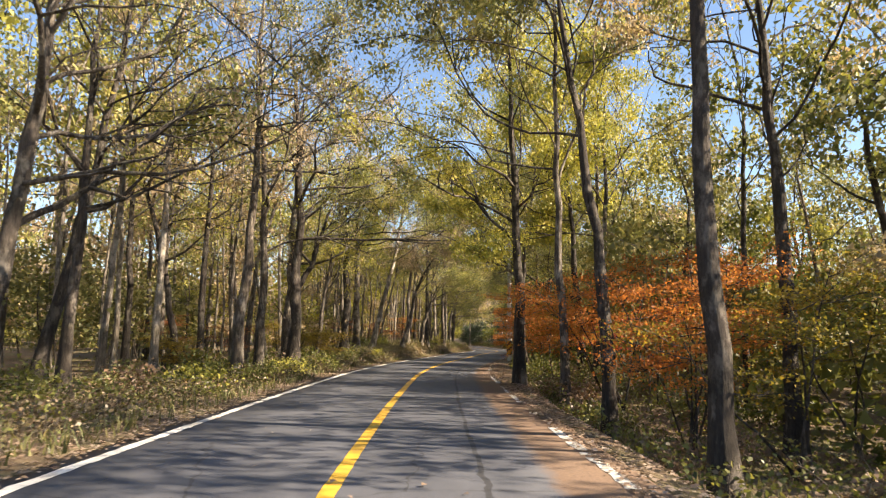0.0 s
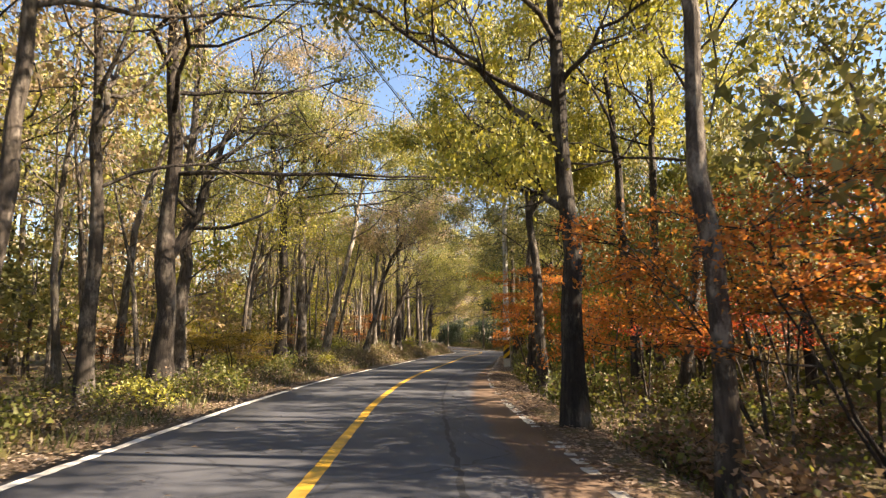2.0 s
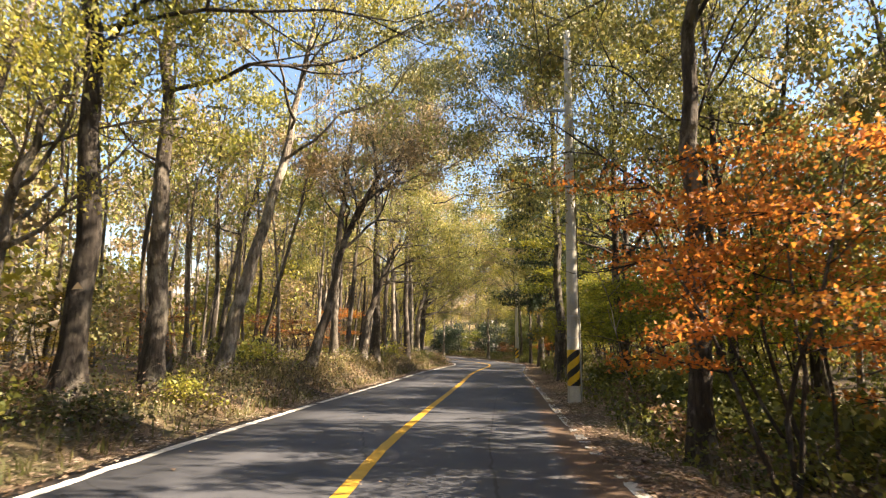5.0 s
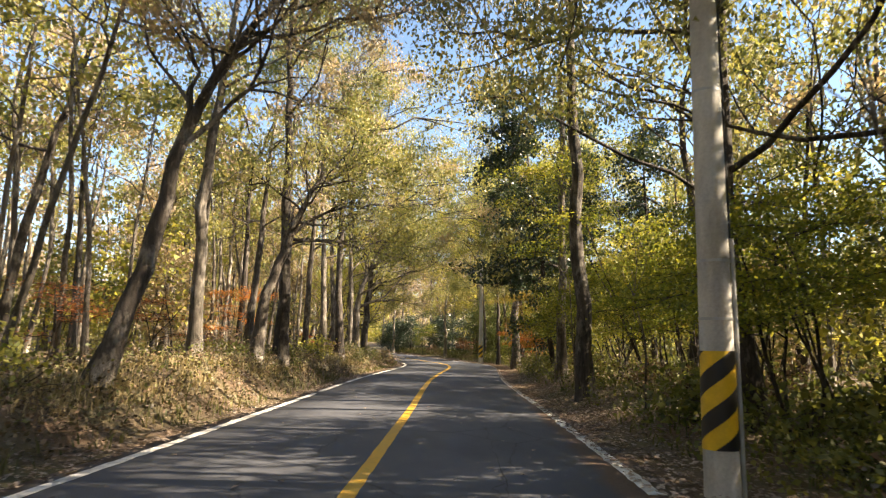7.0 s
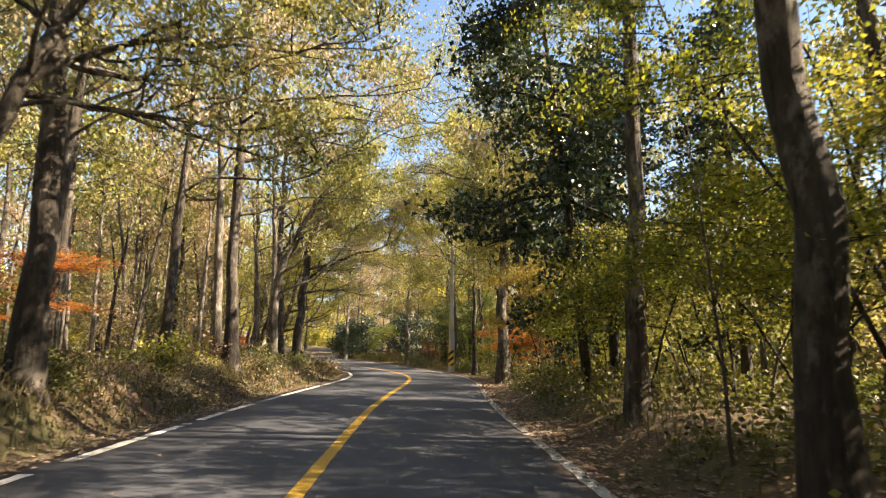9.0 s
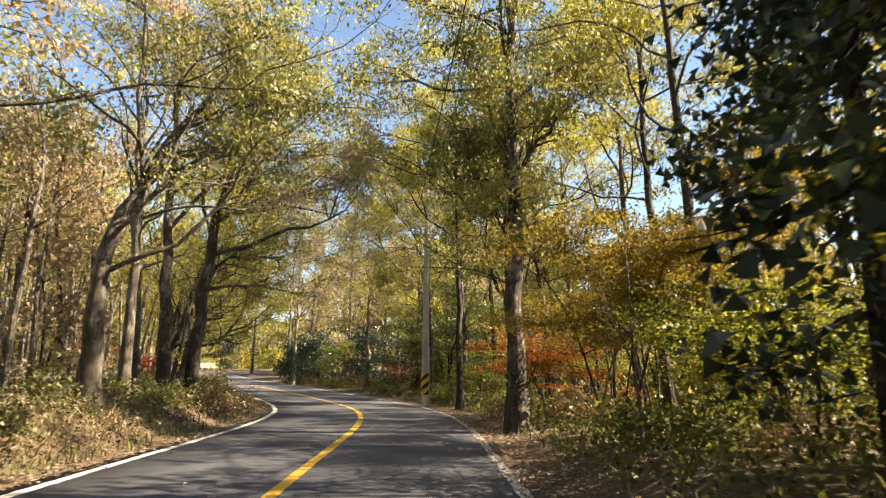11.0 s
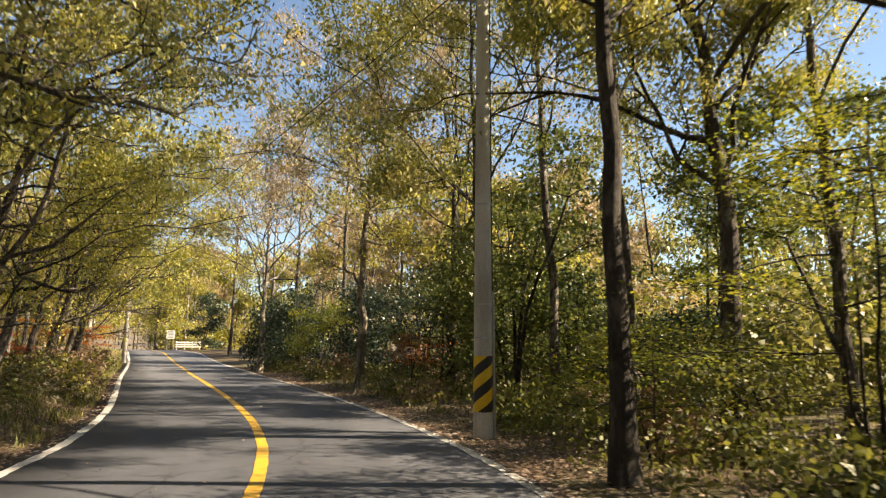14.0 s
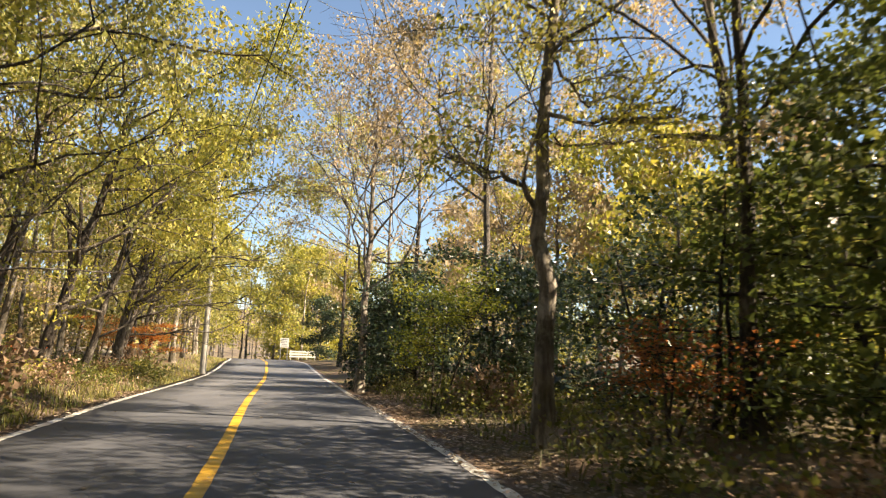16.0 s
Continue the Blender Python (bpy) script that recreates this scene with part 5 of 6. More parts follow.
A, B, C, D = "small maple with tiers of burnt-orange leaves", "small maple with tiers of red leaves", "small maple turning amber and olive", "small maple with layered olive-green leaves"
for i, row in enumerate([
    (5.06, 13.65, 3.6, 2.3, LEAF_ORANGE, A), (6.43, 12.41, 4.2, 2.4, LEAF_AMBER, C), (5.79, 15.72, 4.6, 2.6, LEAF_ORANGE, A), (5.08, 18.85, 4.3, 2.4, LEAF_ORANGE, A),
    (7.07, 18.64, 5.6, 2.8, LEAF_ORANGE, A), (5.43, 22.2, 5.0, 2.5, LEAF_ORANGE, A), (7.22, 22.31, 6.2, 2.8, LEAF_RED, B), (4.69, 25.92, 3.4, 2.0, LEAF_ORANGE, A),
    (8.94, 15.1, 4.4, 2.6, LEAF_AMBER, C), (9.3, 20.95, 5.2, 2.8, LEAF_AMBER, C), (7.66, 25.31, 5.4, 2.6, LEAF_AMBER, C), (8.39, 28.59, 3.2, 2.0, LEAF_RED, B),
    (4.4, 36.99, 4.9, 2.1, LEAF_ORANGE, A), (5.48, 38.23, 5.9, 2.5, LEAF_ORANGE, A), (6.49, 36.58, 2.4, 1.7, LEAF_ORANGE, A), (8.5, 43.6, 4.4, 2.4, LEAF_MAPLE, D), (9.6, 46.9, 5.0, 2.5, LEAF_MAPLE, D), (10.6, 42.0, 5.2, 2.5, LEAF_AMBER, C), (8.3, 40.2, 4.2, 2.3, LEAF_MAPLE, D), (11.4, 49.0, 5.0, 2.5, LEAF_MAPLE, D),
    (7.45, 50.99, 4.2, 2.4, LEAF_MAPLE, D), (9.2, 54.9, 4.4, 2.4, LEAF_MAPLE, D), (9.56, 53.04, 5.2, 2.6, LEAF_MAPLE, D), (9.1, 57.6, 4.0, 2.2, LEAF_MAPLE, D), (9.29, 59.17, 4.8, 2.6, LEAF_YELLOW, D), (10.8, 56.52, 5.0, 2.6, LEAF_AMBER, C), (9.3, 59.9, 8.4, 2.6, LEAF_MAPLE, D), 
    (9.84, 62.2, 4.4, 2.8, LEAF_MAPLE, D), (8.7, 61.4, 4.4, 2.9, LEAF_MAPLE, D), (9.1, 66.0, 4.6, 2.9, LEAF_MAPLE, D), (10.4, 65.01, 4.6, 2.5, LEAF_YELLOW, D), (11.19, 67.86, 4.6, 2.4, LEAF_GREEN, D), (11.6, 73.4, 2.6, 1.8, LEAF_MAPLE, D), (12.6, 75.4, 3.0, 2.0, LEAF_YELLOW, D),
    (12.8, 79.6, 6.0, 2.4, LEAF_AMBER, C), (11.5, 78.4, 5.4, 2.1, LEAF_AMBER, C), (12.5, 75.2, 5.6, 2.2, LEAF_AMBER, C), (13.6, 76.8, 7.0, 2.6, LEAF_AMBER, C), (13.08, 82.1, 5.6, 2.8, LEAF_AMBER, C), (11.8, 85.2, 3.0, 2.6, LEAF_ORANGE, A), (12.9, 85.6, 3.0, 2.0, LEAF_ORANGE, A), (13.6, 84.2, 2.8, 2.2, LEAF_ORANGE, A), (14.6, 92.4, 5.4, 2.6, LEAF_MAPLE, D), (16.2, 90.2, 3.4, 2.4, LEAF_YELLOW, D), (14.25, 84.95, 5.2, 2.6, LEAF_AMBER, C),
    (12.9, 94.4, 2.1, 1.8, LEAF_MAPLE, D), (14.2, 97.6, 2.4, 1.9, LEAF_MAPLE, D), (15.04, 94.9, 2.4, 2.3, LEAF_SHRUB, D),
    (7.96, 113.88, 3.6, 1.6, LEAF_MAPLE, D), (11.3, 108.2, 2.1, 1.2, LEAF_RUST, "small shrub with rusty red leaves"),
    (-13.06, 32.14, 2.6, 1.9, LEAF_RUST, B), (-11.3, 34.85, 2.2, 1.8, LEAF_RUST, B), (-6.9, 37.9, 2.3, 2.0, LEAF_AMBER, C), (-7.9, 36.6, 2.0, 1.7, LEAF_AMBER, C), (-9.67, 40.42, 2.6, 2.0, LEAF_AMBER, C), (-8.68, 47.16, 2.8, 1.9, LEAF_AMBER, C), (-8.08, 51.91, 2.4, 1.8, LEAF_RUST, B), (-6.26, 59.58, 2.4, 1.8, LEAF_RUST, B), (-5.55, 64.4, 2.6, 1.8, LEAF_RUST, B), (-4.66, 71.73, 3.6, 2.0, LEAF_ORANGE, A), (-10.41, 25.41, 2.0, 1.8, LEAF_AMBER, C),
    (-6.04, 130.72, 2.6, 2.0, LEAF_ORANGE, A), (-9.14, 133.54, 3.2, 2.2, LEAF_ORANGE, A), (-4.73, 114.1, 1.8, 1.5, LEAF_RED, B)]):
    x, y, h, s, mat, label = row
    maple(x, y, h, s, mat, label, 700 + i)


# saplings that fill the wood below the crowns
sap = []
for i, (mat, label) in enumerate([(LEAF_OLIVE, "leafy sapling under the tall trees"), (LEAF_YELLOW, "yellowing sapling under the tall trees"), (LEAF_TAN, "tan-leaved sapling under the tall trees"), (LEAF_OLIVE, "leafy sapling under the tall trees")]):
    wood, lv, lq = spray_bush(860 + i, 5.5, 2.3, 15, 1500, leaf=0.18, flat=0.35, thick=0.25, stem=0.04, stems=2, width=0.7, low=0.22, drawn=1)
    sap.append((wood.mesh("stem", BARK), leaf_mesh("foliage", lv, lq, mat), label))
for i, (x, y) in enumerate(spots(85, -24, -9.5, 6, 150, 1.5) + spots(40, 10.0, 24, 6, 72, 1.5) + spots(20, 13.0, 24, 72, 130, 1.5)):
    st, fo, label = sap[i % 4]
    ob = tagged(new("sapling"), label, "sapling", "saplings of the wood")
    sc = rng.uniform(0.7, 1.35)
    ob.matrix_basis = pose(*on_ground(x, y), 0, 0, rng.uniform(0, 360)) @ Matrix.Diagonal((sc, sc, sc, 1))
    under(ob, "stem", st)
    under(ob, "foliage", fo)


# thicket that closes the view between the far trunks
thick_kinds = [spray_bush(880 + i, 4.6, 2.6, 12, 480, leaf=0.34, flat=0.35, thick=0.4, stem=0.03, stems=2, width=1.0, low=0.08, drawn=0) for i in range(3)]
# leaf tints carry light: paler on the sunny left, darker on the shaded right
far_woods("thicket", spots(60, -44, -14, 0, 170, 2.4), (LEAF_GREEN, LEAF_TAN, LEAF_TAN, LEAF_YELLOW), 9, thick_kinds, "dense thicket between the trunks of the wood")
far_woods("thicket", spots(110, 22, 46, 0, 140, 2.0), (LEAF_OLIVE, LEAF_GREEN, LEAF_SHRUB), 15, thick_kinds, "shady thicket between the trunks of the wood")
far_woods("thicket", spots(50, 12, 30, 0, 50, 1.7), (LEAF_OLIVE, LEAF_SHRUB, LEAF_SHRUB), 18, thick_kinds, "shady thicket behind the roadside maples")
far_woods("thicket", spots(34, 19, 28, 72, 128, 1.6), (LEAF_OLIVE, LEAF_SHRUB, LEAF_TAN), 13, thick_kinds, "dense thicket behind the outer side of the bend")
far_woods("thicket", spots(34, -40, -6, 150, 225, 2.0) + spots(30, 24, 48, 150, 225, 2.0), (LEAF_YELLOW, LEAF_GREEN, LEAF_TAN), 10, thick_kinds, "sunlit thicket beyond the far bend")
edge = [(x, y) for x in np.arange(-30, 14, 2.4) for y in (182, 186, 191, 197) if (x < -7 or y > 190) and abs(float(lateral(np.array(x), np.array(float(y))))) > 4.6]
far_woods("thicket", edge, (LEAF_YELLOW, LEAF_GREEN), 11, thick_kinds, "sunlit golden thicket where the road turns away")
far_woods("far_woods", [(x + 0.9, y + 5) for x, y in edge[::2]], (LEAF_YELLOW, LEAF_GREEN, LEAF_TAN), 12)


golden = [grow(560 + i, 13.5, 0.16, limbs=9, first=0.08, reach=0.34, leaves=2300, leaf=0.30, fine=False, sides=5, clump=0.55) for i in range(3)]
close = [(x + 0.7 * (k % 2), y + 1.1 * math.sin(x * 3 + k)) for k, y in enumerate((181, 187, 194)) for x in np.arange(-33, 12, 3.3) if (x < -7 or y > 190) and abs(float(lateral(np.array(x), np.array(float(y))))) > 4.4]
far_woods("far_woods", close + [(-21.5, 168.0), (-19.0, 160.5), (-24.5, 174.0), (-9.8, 142.6), (-11.8, 149.4), (-13.9, 157.2), (-16.4, 164.5), (-22.0, 200.0), (-17.5, 201.5), (-13.0, 200.0), (-20.0, 207.0), (-15.5, 208.0), (-24.0, 212.0), (-10.0, 206.0)], (LEAF_YELLOW, LEAF_YELLOW, LEAF_GREEN), 14, golden, "tall golden trees in full sun where the road turns away")

far_woods("far_woods", [(x + 1.3 * math.sin(y * 2.1), y + 1.5 * math.sin(x * 1.7)) for y in (134, 145, 157) for x in np.arange(15, 36, 3.2) if abs(float(lateral(np.array(x), np.array(float(y))))) > 7], (LEAF_TAN, LEAF_YELLOW, LEAF_TAN), 17, golden, "pale autumn trees on the rise beyond the bend", 0.95)
far_woods("far_woods", [(11.0, 150.0), (13.2, 156.0), (9.5, 163.0), (12.2, 144.0), (8.2, 157.0)], (LEAF_TAN, LEAF_YELLOW), 20, golden, "pale autumn trees behind the bend")
far_woods("thicket", spots(26, 13, 24, 74, 108, 1.6), (LEAF_OLIVE, LEAF_GREEN, LEAF_SHRUB), 19, thick_kinds, "undergrowth on the outer side of the bend", 0.8)
far_woods("thicket", spots(20, 9.5, 19, 26, 53, 1.5), (LEAF_OLIVE, LEAF_SHRUB), 16, golden, "shady undergrowth trees behind the maples", 0.5)


# evergreen masses by the bend
def evergreen(x, y, height, r, seed, leaves=5600, leaf=0.13, label="dense dark-green evergreen bush", low=0.12, name="evergreen_bush", mat=None):
    limbs = []
    wood, lv, lq = spray_bush(seed, height, r, 26, leaves, split=limbs, leaf=leaf, low=low, flat=0.4, thick=0.2, stem=0.06, width=0.6)
    return tree_thing(name, on_ground(x, y), wood, lv, lq, BARK_DARK, mat or LEAF_DARK, label, "bush", "evergreen bushes", crown_name="foliage", wood_name="stem", limbs=limbs, limb_name="branch")


# the last three, high-crowned, are added to shade the outer verge
for i, (x, y, h, r) in enumerate([(5.6, 124.4, 4.6, 1.9), (7.1, 121.6, 4.8, 2.2), (6.6, 126.4, 4.4, 2.0), (9.6, 117.4, 4.6, 2.3), (12.7, 113.4, 5.0, 2.4), (12.7, 109.9, 4.8, 2.0), (14.5, 107.4, 6.8, 2.2), (15.4, 103.9, 4.0, 2.0), (16.8, 107.6, 5.0, 2.3), (13.9, 105.9, 5.6, 1.7), (17.2, 102.3, 3.6, 2.0), (10.9, 120.7, 5.2, 2.5), (15.5, 115.0, 5.6, 2.6), (16.6, 112.6, 7.0, 2.4), (15.0, 109.6, 10.5, 2.3), (4.7, 128.2, 3.6, 1.8), (13.7, 103.7, 9.0, 2.5), (18.6, 102.6, 9.0, 2.4), (19.6, 97.4, 9.5, 2.5), (20.6, 92.4, 9.5, 2.5)]):
    evergreen(x, y, h, r, 900 + i, 6200 if h > 8.9 else 4200 if 103 < y < 116 else 5600, low=0.42 if h > 8.9 and i > 15 else 0.12, mat=LEAF_HOLLY if (i % 2 or h > 5.2) and y < 116 else LEAF_DARK)
def conifer(x, y, height, r, seed, leaves=9500, lean=(0, 0)):
    """A tall evergreen: one straight stem with tiers of drooping boughs."""
    limbs = []
    wood, lv, lq = spray_bush(seed, height, r, 48, leaves, split=limbs, leaf=0.14, low=0.2, bias=lean, flat=0.35, thick=0.16, stem=0.13, stems=1, width=0.5, tilt=0.03, rise=-0.22)
    return tree_thing("evergreen_tree", on_ground(x, y), wood, lv, lq, BARK_DARK, LEAF_DARK, "tall dark evergreen tree with drooping boughs", "tree", "evergreen trees", crown_name="foliage", wood_name="trunk", limbs=limbs, limb_name="bough")


for i, (x, y, h, r, n) in enumerate([(8.87, 68.6, 14.5, 2.7, 15000), (10.9, 71.6, 13.5, 2.3, 9500), (13.9, 70.0, 14.0, 2.4, 9500)]):
    conifer(x, y, h, r, 940 + i, n, (-0.45, -0.15) if i == 0 else (0, 0))
evergreen(-5.28, 168.87, 7.0, 2.6, 950, 5200, 0.2, "bluish evergreen at the far end of the road", 0.1)

# low shrubs of the verges
shrub_kinds = []
for i, (mat, label) in enumerate([(LEAF_SHRUB, "low green undergrowth shrub"), (GRASS, "low straw-coloured scrub on the verge"), (LEAF_SHRUB, "low green undergrowth shrub"), (LEAF_DRY, "brown withered undergrowth shrub"), (LEAF_YELLOW, "low yellow-green undergrowth shrub")]):
    wood, lv, lq = spray_bush(800 + i, 0.75, 0.75, 9, 630, leaf=0.085, flat=0.35, thick=0.12, stem=0.012, stems=2, width=0.3, low=0.1, drawn=1)
    shrub_kinds.append((wood.mesh("stem", BARK_DARK), leaf_mesh("foliage", lv, lq, mat), label))


def low_shrub(x, y, k, sc):
    st, fo, label = shrub_kinds[k]
    ob = tagged(new("shrub"), label, "shrub", "verge shrubs")
    ob.matrix_basis = pose(*on_ground(x, y), 0, 0, rng.uniform(0, 360)) @ Matrix.Diagonal((sc, sc, sc * rng.uniform(0.7, 1.2), 1))
    under(ob, "stem", st)
    under(ob, "foliage", fo)


for i in range(290):
    y = rng.uniform(3, 128)
    side = -1 if i % 2 else 1
    d = side * (3.9 + abs(rng.normal()) * 3.2 + (0.6 if side < 0 else 0.9))
    k = int(rng.choice([0, 1, 2, 3, 4], p=[0.24, 0.2, 0.18, 0.14, 0.24] if side < 0 else [0.36, 0.03, 0.34, 0.27, 0.0]))
    if side < 0 and (y < 16 or 42 < y < 60 and i % 3):
        continue
    low_shrub(float(centre(y)) + d, y, k, rng.uniform(0.7, 1.5))

# deep undergrowth below the first pole
for i in range(22):
    y = rng.uniform(36, 54)
    low_shrub(float(centre(y)) + rng.uniform(5.6, 9.5), y, (0, 2)[i % 2], rng.uniform(1.4, 2.1))

# dead brush: bare twigs with a few withered leaves
brush_kinds = []
for i in range(4):
    r = np.random.default_rng(830 + i)
    w = Wood()
    tips = []
    for s in range(13):
        az, tilt = r.uniform(0, 6.28), r.uniform(0.25, 1.1)
        pts = limb_path(r, (r.normal() * 0.12, r.normal() * 0.12, -0.08), (math.cos(az), math.sin(az), tilt), r.uniform(0.6, 1.3), 5, -0.12, 0.2)
        w.tube(pts, np.linspace(0.011, 0.004, 6), 3)
        for g in range(3):
            j = r.integers(1, 5)
            tw = limb_path(r, pts[j], unit(pts[j] - pts[j - 1]) + r.normal(size=3) * 0.6, r.uniform(0.2, 0.5), 3, -0.05, 0.2)
            w.tube(tw, np.linspace(0.005, 0.0025, 4), 3)
            tips.append(tw[2])
    tips = np.array(tips)
    c = tips[r.integers(0, len(tips), 110)] + r.normal(size=(110, 3)) * 0.08
    lv, lq = leaf_quads(c, r, 0.075, 0.045, 0.3)
    brush_kinds.append((w.mesh("dead_wood", BARK_PALE if i % 2 else BARK), leaf_mesh("foliage", lv, lq, LEAF_DRY if i < 3 else LEAF_TAN)))


def brush(x, y, k, sc):
    tw, fo = brush_kinds[k]
    ob = tagged(new("brushwood"), "tangle of bare twigs with a few withered leaves", "brushwood", "dead brush on the verges")
    ob.matrix_basis = pose(*on_ground(x, y), 0, 0, rng.uniform(0, 360)) @ Matrix.Diagonal((sc, sc, sc * rng.uniform(0.6, 1.0), 1))
    under(ob, "dead_wood", tw)
    under(ob, "foliage", fo)


for i in range(80):
    y = rng.uniform(5, 118)
    d = -(4.2 + abs(rng.normal()) * 1.6) if i % 3 else 4.9 + abs(rng.normal()) * 2.0
    brush(float(centre(y)) + d, y, i % 4, rng.uniform(0.7, 1.4))
for y, d in ((86.5, -4.3), (88.0, -4.6), (89.2, -4.2), (90.4, -4.7), (91.6, -4.3), (92.8, -4.6), (87.4, -5.3), (90.0, -5.4)):
    brush(float(centre(y)) + d, y, int(y) % 4, 1.25)

# ivy round the stout trunk
r = np.random.default_rng(62)
a, z = r.uniform(0, 6.28, 520), r.uniform(0.0, 1.0, 520) ** 1.3 * 1.5
rad = 0.27 - 0.05 * z + r.uniform(0, 0.07, 520)
lv, lq = leaf_quads(np.stack([np.cos(a) * rad, np.sin(a) * rad, z], 1), r, 0.085, 0.075, 0.1, 0.4)
under(IVIED, "ivy", leaf_mesh("ivy", lv, lq, LEAF_DARK), "dark glossy ivy")

# thin pale forked saplings by the pole
for i, (x, y) in enumerate([(5.9, 19.6), (5.2, 21.4), (6.6, 24.2), (4.9, 30.6), (6.0, 46.9), (7.6, 53.4), (6.6, 54.4), (8.8, 50.4), (7.2, 60.4), (9.4, 63.0), (9.8, 74.6), (11.2, 79.0)]):
    r = np.random.default_rng(640 + i)
    w = Wood()
    pts = limb_path(r, (0, 0, -0.15), (r.normal() * 0.12, r.normal() * 0.12, 1), r.uniform(2.6, 4.4), 9, 0.05, 0.07)
    w.tube(pts, np.linspace(0.026, 0.008, 10), 6)
    twigs = []
    for g in range(6):
        j = int(r.integers(3, 9))
        twigs.append(Wood())
        twigs[-1].tube(limb_path(r, pts[j], (r.normal() * 0.6, r.normal() * 0.6, 0.8), r.uniform(0.7, 1.6), 5, 0.1, 0.12), np.linspace(0.013, 0.004, 6), 4)
    ob = tagged(new("sapling"), "thin pale forked sapling, almost bare", "sapling", "bare saplings")
    ob.matrix_basis = pose(*on_ground(x, y), 0, 0, 0)
    under(ob, "stem", w.mesh("stem", BARK_PALE))
    for q in twigs:
        under(ob, "branch", q.mesh("branch", BARK_PALE))

# grass, herbs and fallen leaves
def scatter(count, y_lo, y_hi, d_fun, seed):
    r = np.random.default_rng(seed)
    y = r.uniform(y_lo, y_hi, count)
    x = centre(y) + d_fun(r, count)
    return r, x, y, ground_z(x, y)


def grass_stuff(name, count, d_fun, h, mat, label, seed, y_lo=2, y_hi=130):
    r, x, y, z = scatter(count, y_lo, y_hi, d_fun, seed)
    clump = np.sin(x * 2.1 + y * 0.7) * np.cos(y * 1.7 - x * 0.6)
    keep = clump + r.normal(size=count) * 0.5 > -0.1
    x, y, z = x[keep], y[keep], z[keep]
    n = len(x)
    a = r.uniform(0, 6.28, n)
    hh = h * r.uniform(0.4, 1.3, n)
    lean = r.normal(size=(n, 2)) * 0.35 * hh[:, None]
    w = 0.009 + 0.008 * r.uniform(size=n)
    b = np.stack([x, y, z - 0.02], 1)
    side = np.stack([np.cos(a) * w, np.sin(a) * w, 0 * a], 1)
    mid = b + np.concatenate([lean * 0.35, (hh * 0.6)[:, None]], 1)
    tip = b + np.concatenate([lean, hh[:, None]], 1)
    v = np.stack([b - side, b + side, mid + side * 0.8, mid - side * 0.8, tip], 1).reshape(-1, 3)
    k = np.arange(n)[:, None] * 5
    q = k + np.array([[0, 1, 2, 3]])
    t = k + np.array([[3, 2, 4]])
    tagged(new(name, mesh_from(name, v, q, t, mats=(mat,))), label, "grass", kind="stuff")


grass_stuff("grass", 20000, lambda r, n: -3.6 - np.abs(r.normal(size=n)) * 2.0, 0.24, GRASS, "dry yellowing grass on the verge", 21)
grass_stuff("grass", 9000, lambda r, n: 4.0 + np.abs(r.normal(size=n)) * 2.2, 0.26, GRASS, "thin grass under the trees", 22)

grass_stuff("grass", 15000, lambda r, n: -4.4 - np.abs(r.normal(size=n)) * 1.6, 0.27, STRAW, "pale dead straw tufts on top of the bank", 28, 48, 82)
grass_stuff("grass", 9000, lambda r, n: -3.45 - np.abs(r.normal(size=n)) * 1.4, 0.2, LEAF_GREEN, "short yellow-green grass on the sunny verge", 29, 96, 160)


def herb_stuff(name, count, d_fun, h, size, mat, label, seed, y_hi=128):
    r, x, y, z = scatter(count, 2, y_hi, d_fun, seed)
    patch = np.sin(x * 1.1 - y * 0.9) * np.cos(y * 0.8 + x * 1.3) + r.normal(size=count) * 0.45
    keep = patch > -0.25
    c = np.stack([x, y, z + h * r.uniform(0.1, 1.0, count) ** 1.5], 1)[keep]
    v, q = leaf_quads(c, r, size, size * 0.7, 0.45)
    tagged(new(name, mesh_from(name, v, q, mats=(mat,))), label, "undergrowth", kind="stuff")


herb_stuff("undergrowth", 34000, lambda r, n: -4.4 - np.abs(r.normal(size=n)) * 4.5, 0.5, 0.09, LEAF_SHRUB, "low leafy herbs on the forest floor", 23)
herb_stuff("undergrowth", 13000, lambda r, n: -3.9 - np.abs(r.normal(size=n)) * 3.2, 0.4, 0.075, LEAF_DRY, "brown withered herbs along the bank", 25)
herb_stuff("undergrowth", 66000, lambda r, n: 4.1 + np.abs(r.normal(size=n)) * 5.0, 0.65, 0.095, LEAF_SHRUB, "low leafy herbs on the forest floor", 24)


herb_stuff("undergrowth", 34000, lambda r, n: -3.8 - np.abs(r.normal(size=n)) * 1.7, 0.45, 0.075, LEAF_BRUSH, "dark tangled brush along the foot of the bank", 26, 97)
herb_stuff("undergrowth", 17000, lambda r, n: 4.2 + np.abs(r.normal(size=n)) * 2.6, 0.6, 0.075, LEAF_BRUSH, "dark tangled brush beside the leafy edge", 27)


def litter_stuff(count, d_fun, seed, lift=0.012, y_lo=2, y_hi=120, flat=0.8):
    r, x, y, z = scatter(count, y_lo, y_hi, d_fun, seed)
    d = lateral(x, y)
    z = np.where(np.abs(d) < 3.36, road_z(y), z) + lift
    c = np.stack([x, y, z + r.uniform(0, 0.03, count)], 1)
    v, q = leaf_quads(c, r, 0.085, 0.055, flat)
    tagged(new("fallen_leaves", mesh_from("fallen_leaves", v, q, mats=(LEAF_LITTER,))), "brown fallen leaves strewn along the road edge", "fallen leaves", kind="stuff")


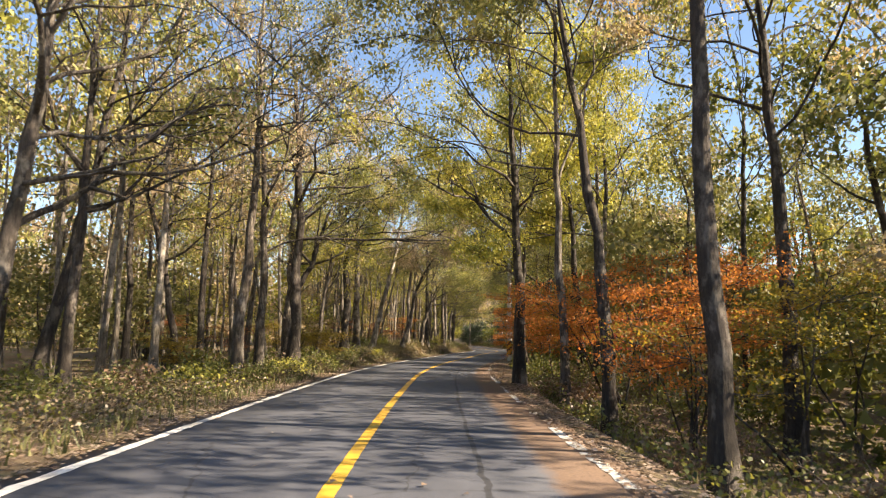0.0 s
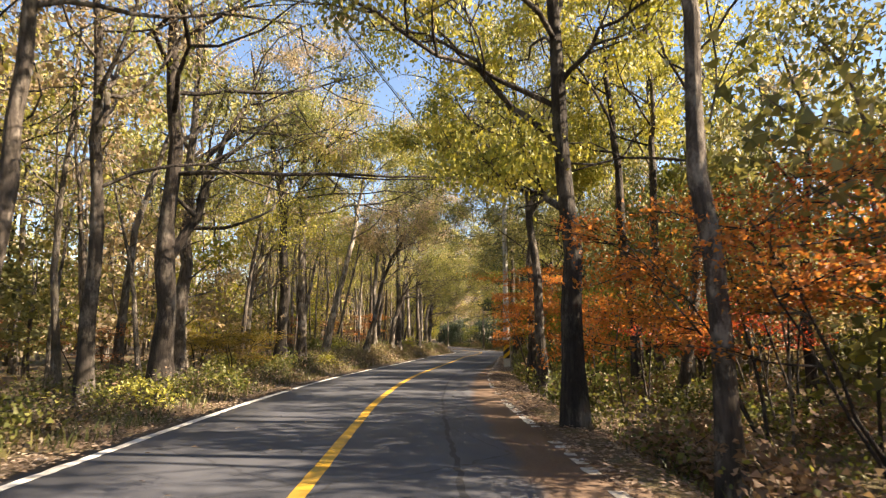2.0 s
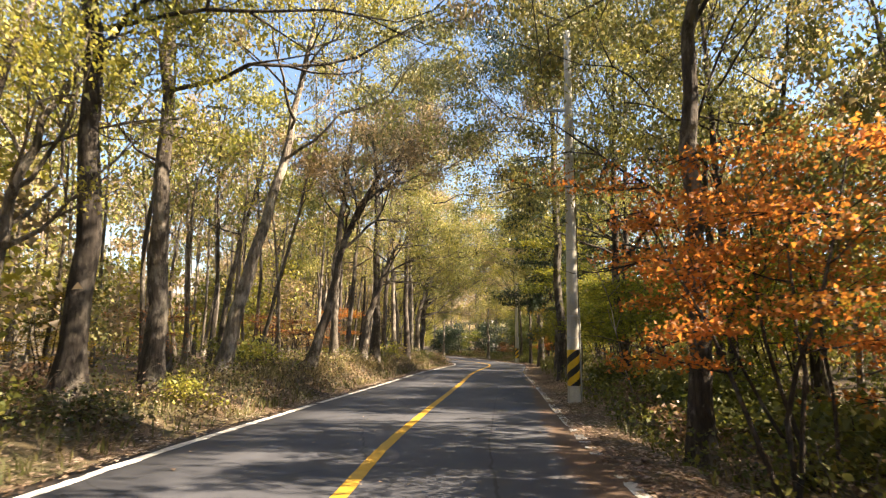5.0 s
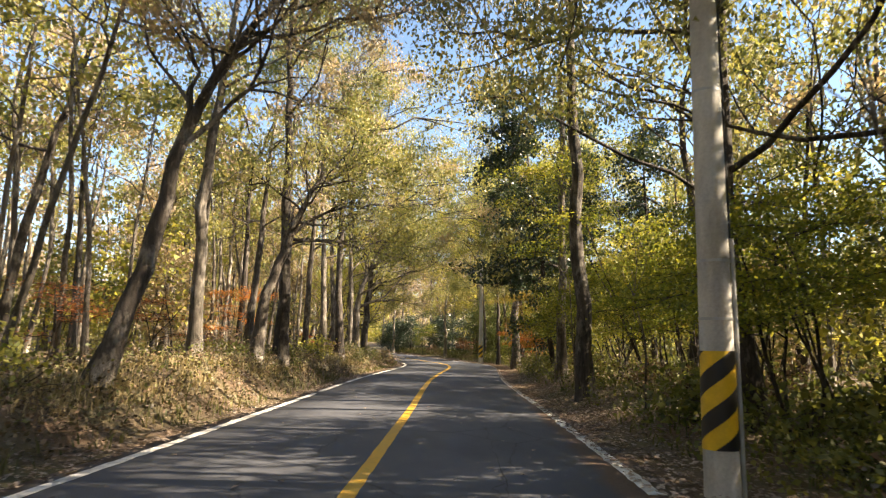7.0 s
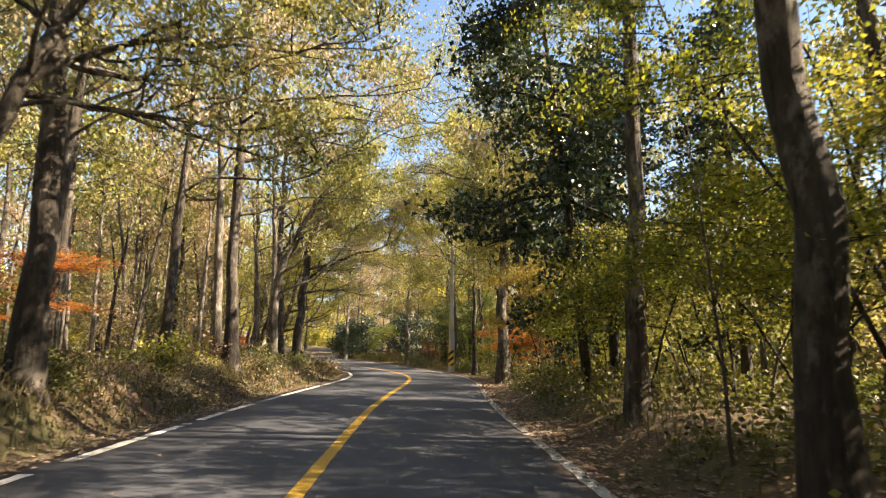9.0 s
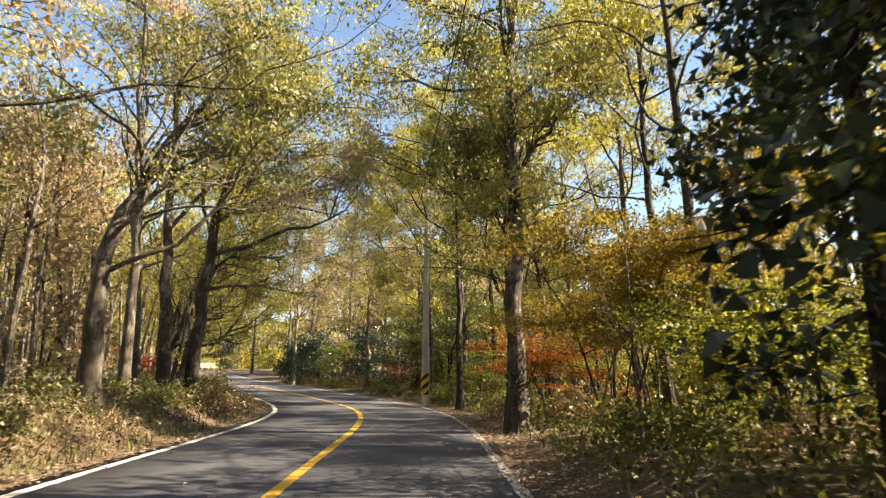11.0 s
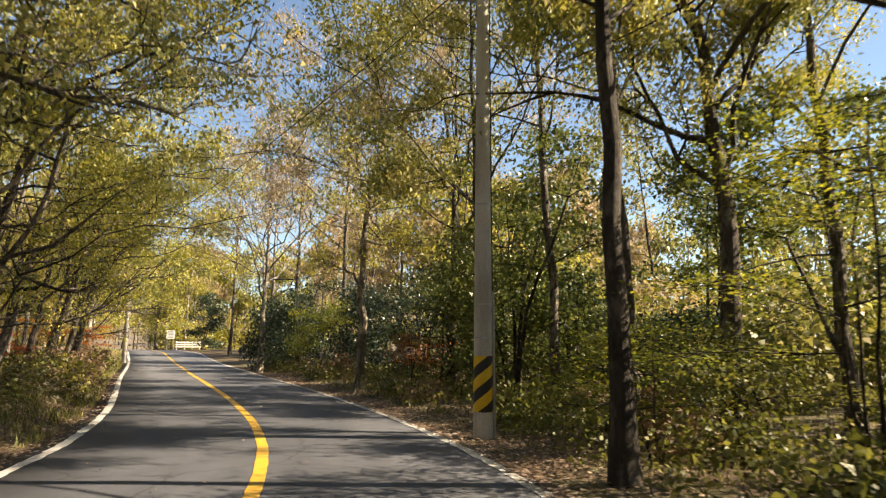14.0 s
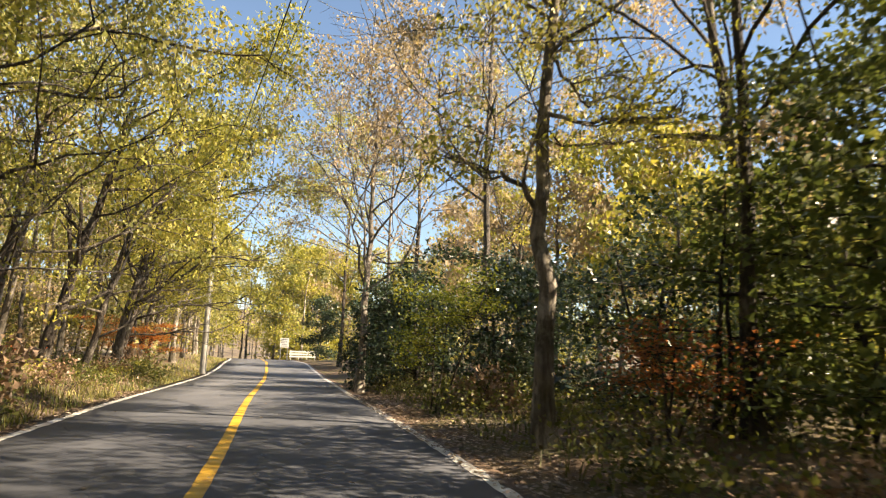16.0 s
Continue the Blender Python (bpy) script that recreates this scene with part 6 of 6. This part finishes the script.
litter_stuff(26000, lambda r, n: 3.0 + np.abs(r.normal(size=n)) * 1.3, 31)
litter_stuff(20000, lambda r, n: -3.12 - np.abs(r.normal(size=n)) * 1.3, 32)
litter_stuff(260, lambda r, n: r.uniform(-3, 3, n), 33)

# ---------- far end of the road: board and barrier ----------
board = tagged(new("notice_board"), "white notice board on two posts in full sun", "sign")
board.matrix_basis = pose(*on_ground(-10.35, 175), 0, 0, 10)
bm = bmesh.new()
bmesh.ops.create_cube(bm, size=1)
bmesh.ops.scale(bm, vec=(0.95, 0.05, 1.05), verts=bm.verts)
bmesh.ops.bevel(bm, geom=bm.edges[:], offset=0.01, segments=1)
bmesh.ops.translate(bm, vec=(0, 0, 2.05), verts=bm.verts)
panel = part("panel", bm, SIGN_WHITE, board, "white painted panel")
for k in range(5):
    bm = bmesh.new()
    bmesh.ops.create_cube(bm, size=1)
    bmesh.ops.scale(bm, vec=(0.72 - 0.1 * (k % 2), 0.006, 0.07), verts=bm.verts)
    bmesh.ops.translate(bm, vec=(0, -0.03, 2.41 - 0.18 * k), verts=bm.verts)
    part("lettering_bar", bm, SIGN_GREY, panel)
for sx in (-0.38, 0.38):
    w = Wood()
    w.tube([(sx, 0.06, -0.2), (sx, 0.06, 1.2), (sx, 0.06, 2.5)], [0.035] * 3, 10)
    under(board, "post", w.mesh("post", STEEL))
barrier = tagged(new("road_barrier"), "low white barrier beside the far bend", "barrier")
barrier.matrix_basis = pose(*on_ground(-8.06, 174.5), 0, 0, 12)
for k in range(4):
    bm = bmesh.new()
    bmesh.ops.create_cube(bm, size=1)
    bmesh.ops.scale(bm, vec=(0.09, 0.09, 1.15), verts=bm.verts)
    bmesh.ops.bevel(bm, geom=bm.edges[:], offset=0.01, segments=1)
    bmesh.ops.translate(bm, vec=(-1.35 + 0.9 * k, 0, 0.45), verts=bm.verts)
    part("post", bm, SIGN_WHITE, barrier)
for h in (0.35, 0.62, 0.89):
    bm = bmesh.new()
    bmesh.ops.create_cube(bm, size=1)
    bmesh.ops.scale(bm, vec=(3.0, 0.04, 0.17), verts=bm.verts)
    bmesh.ops.bevel(bm, geom=bm.edges[:], offset=0.01, segments=1)
    bmesh.ops.translate(bm, vec=(0, -0.07, h), verts=bm.verts)
    part("rail", bm, SIGN_WHITE, barrier)
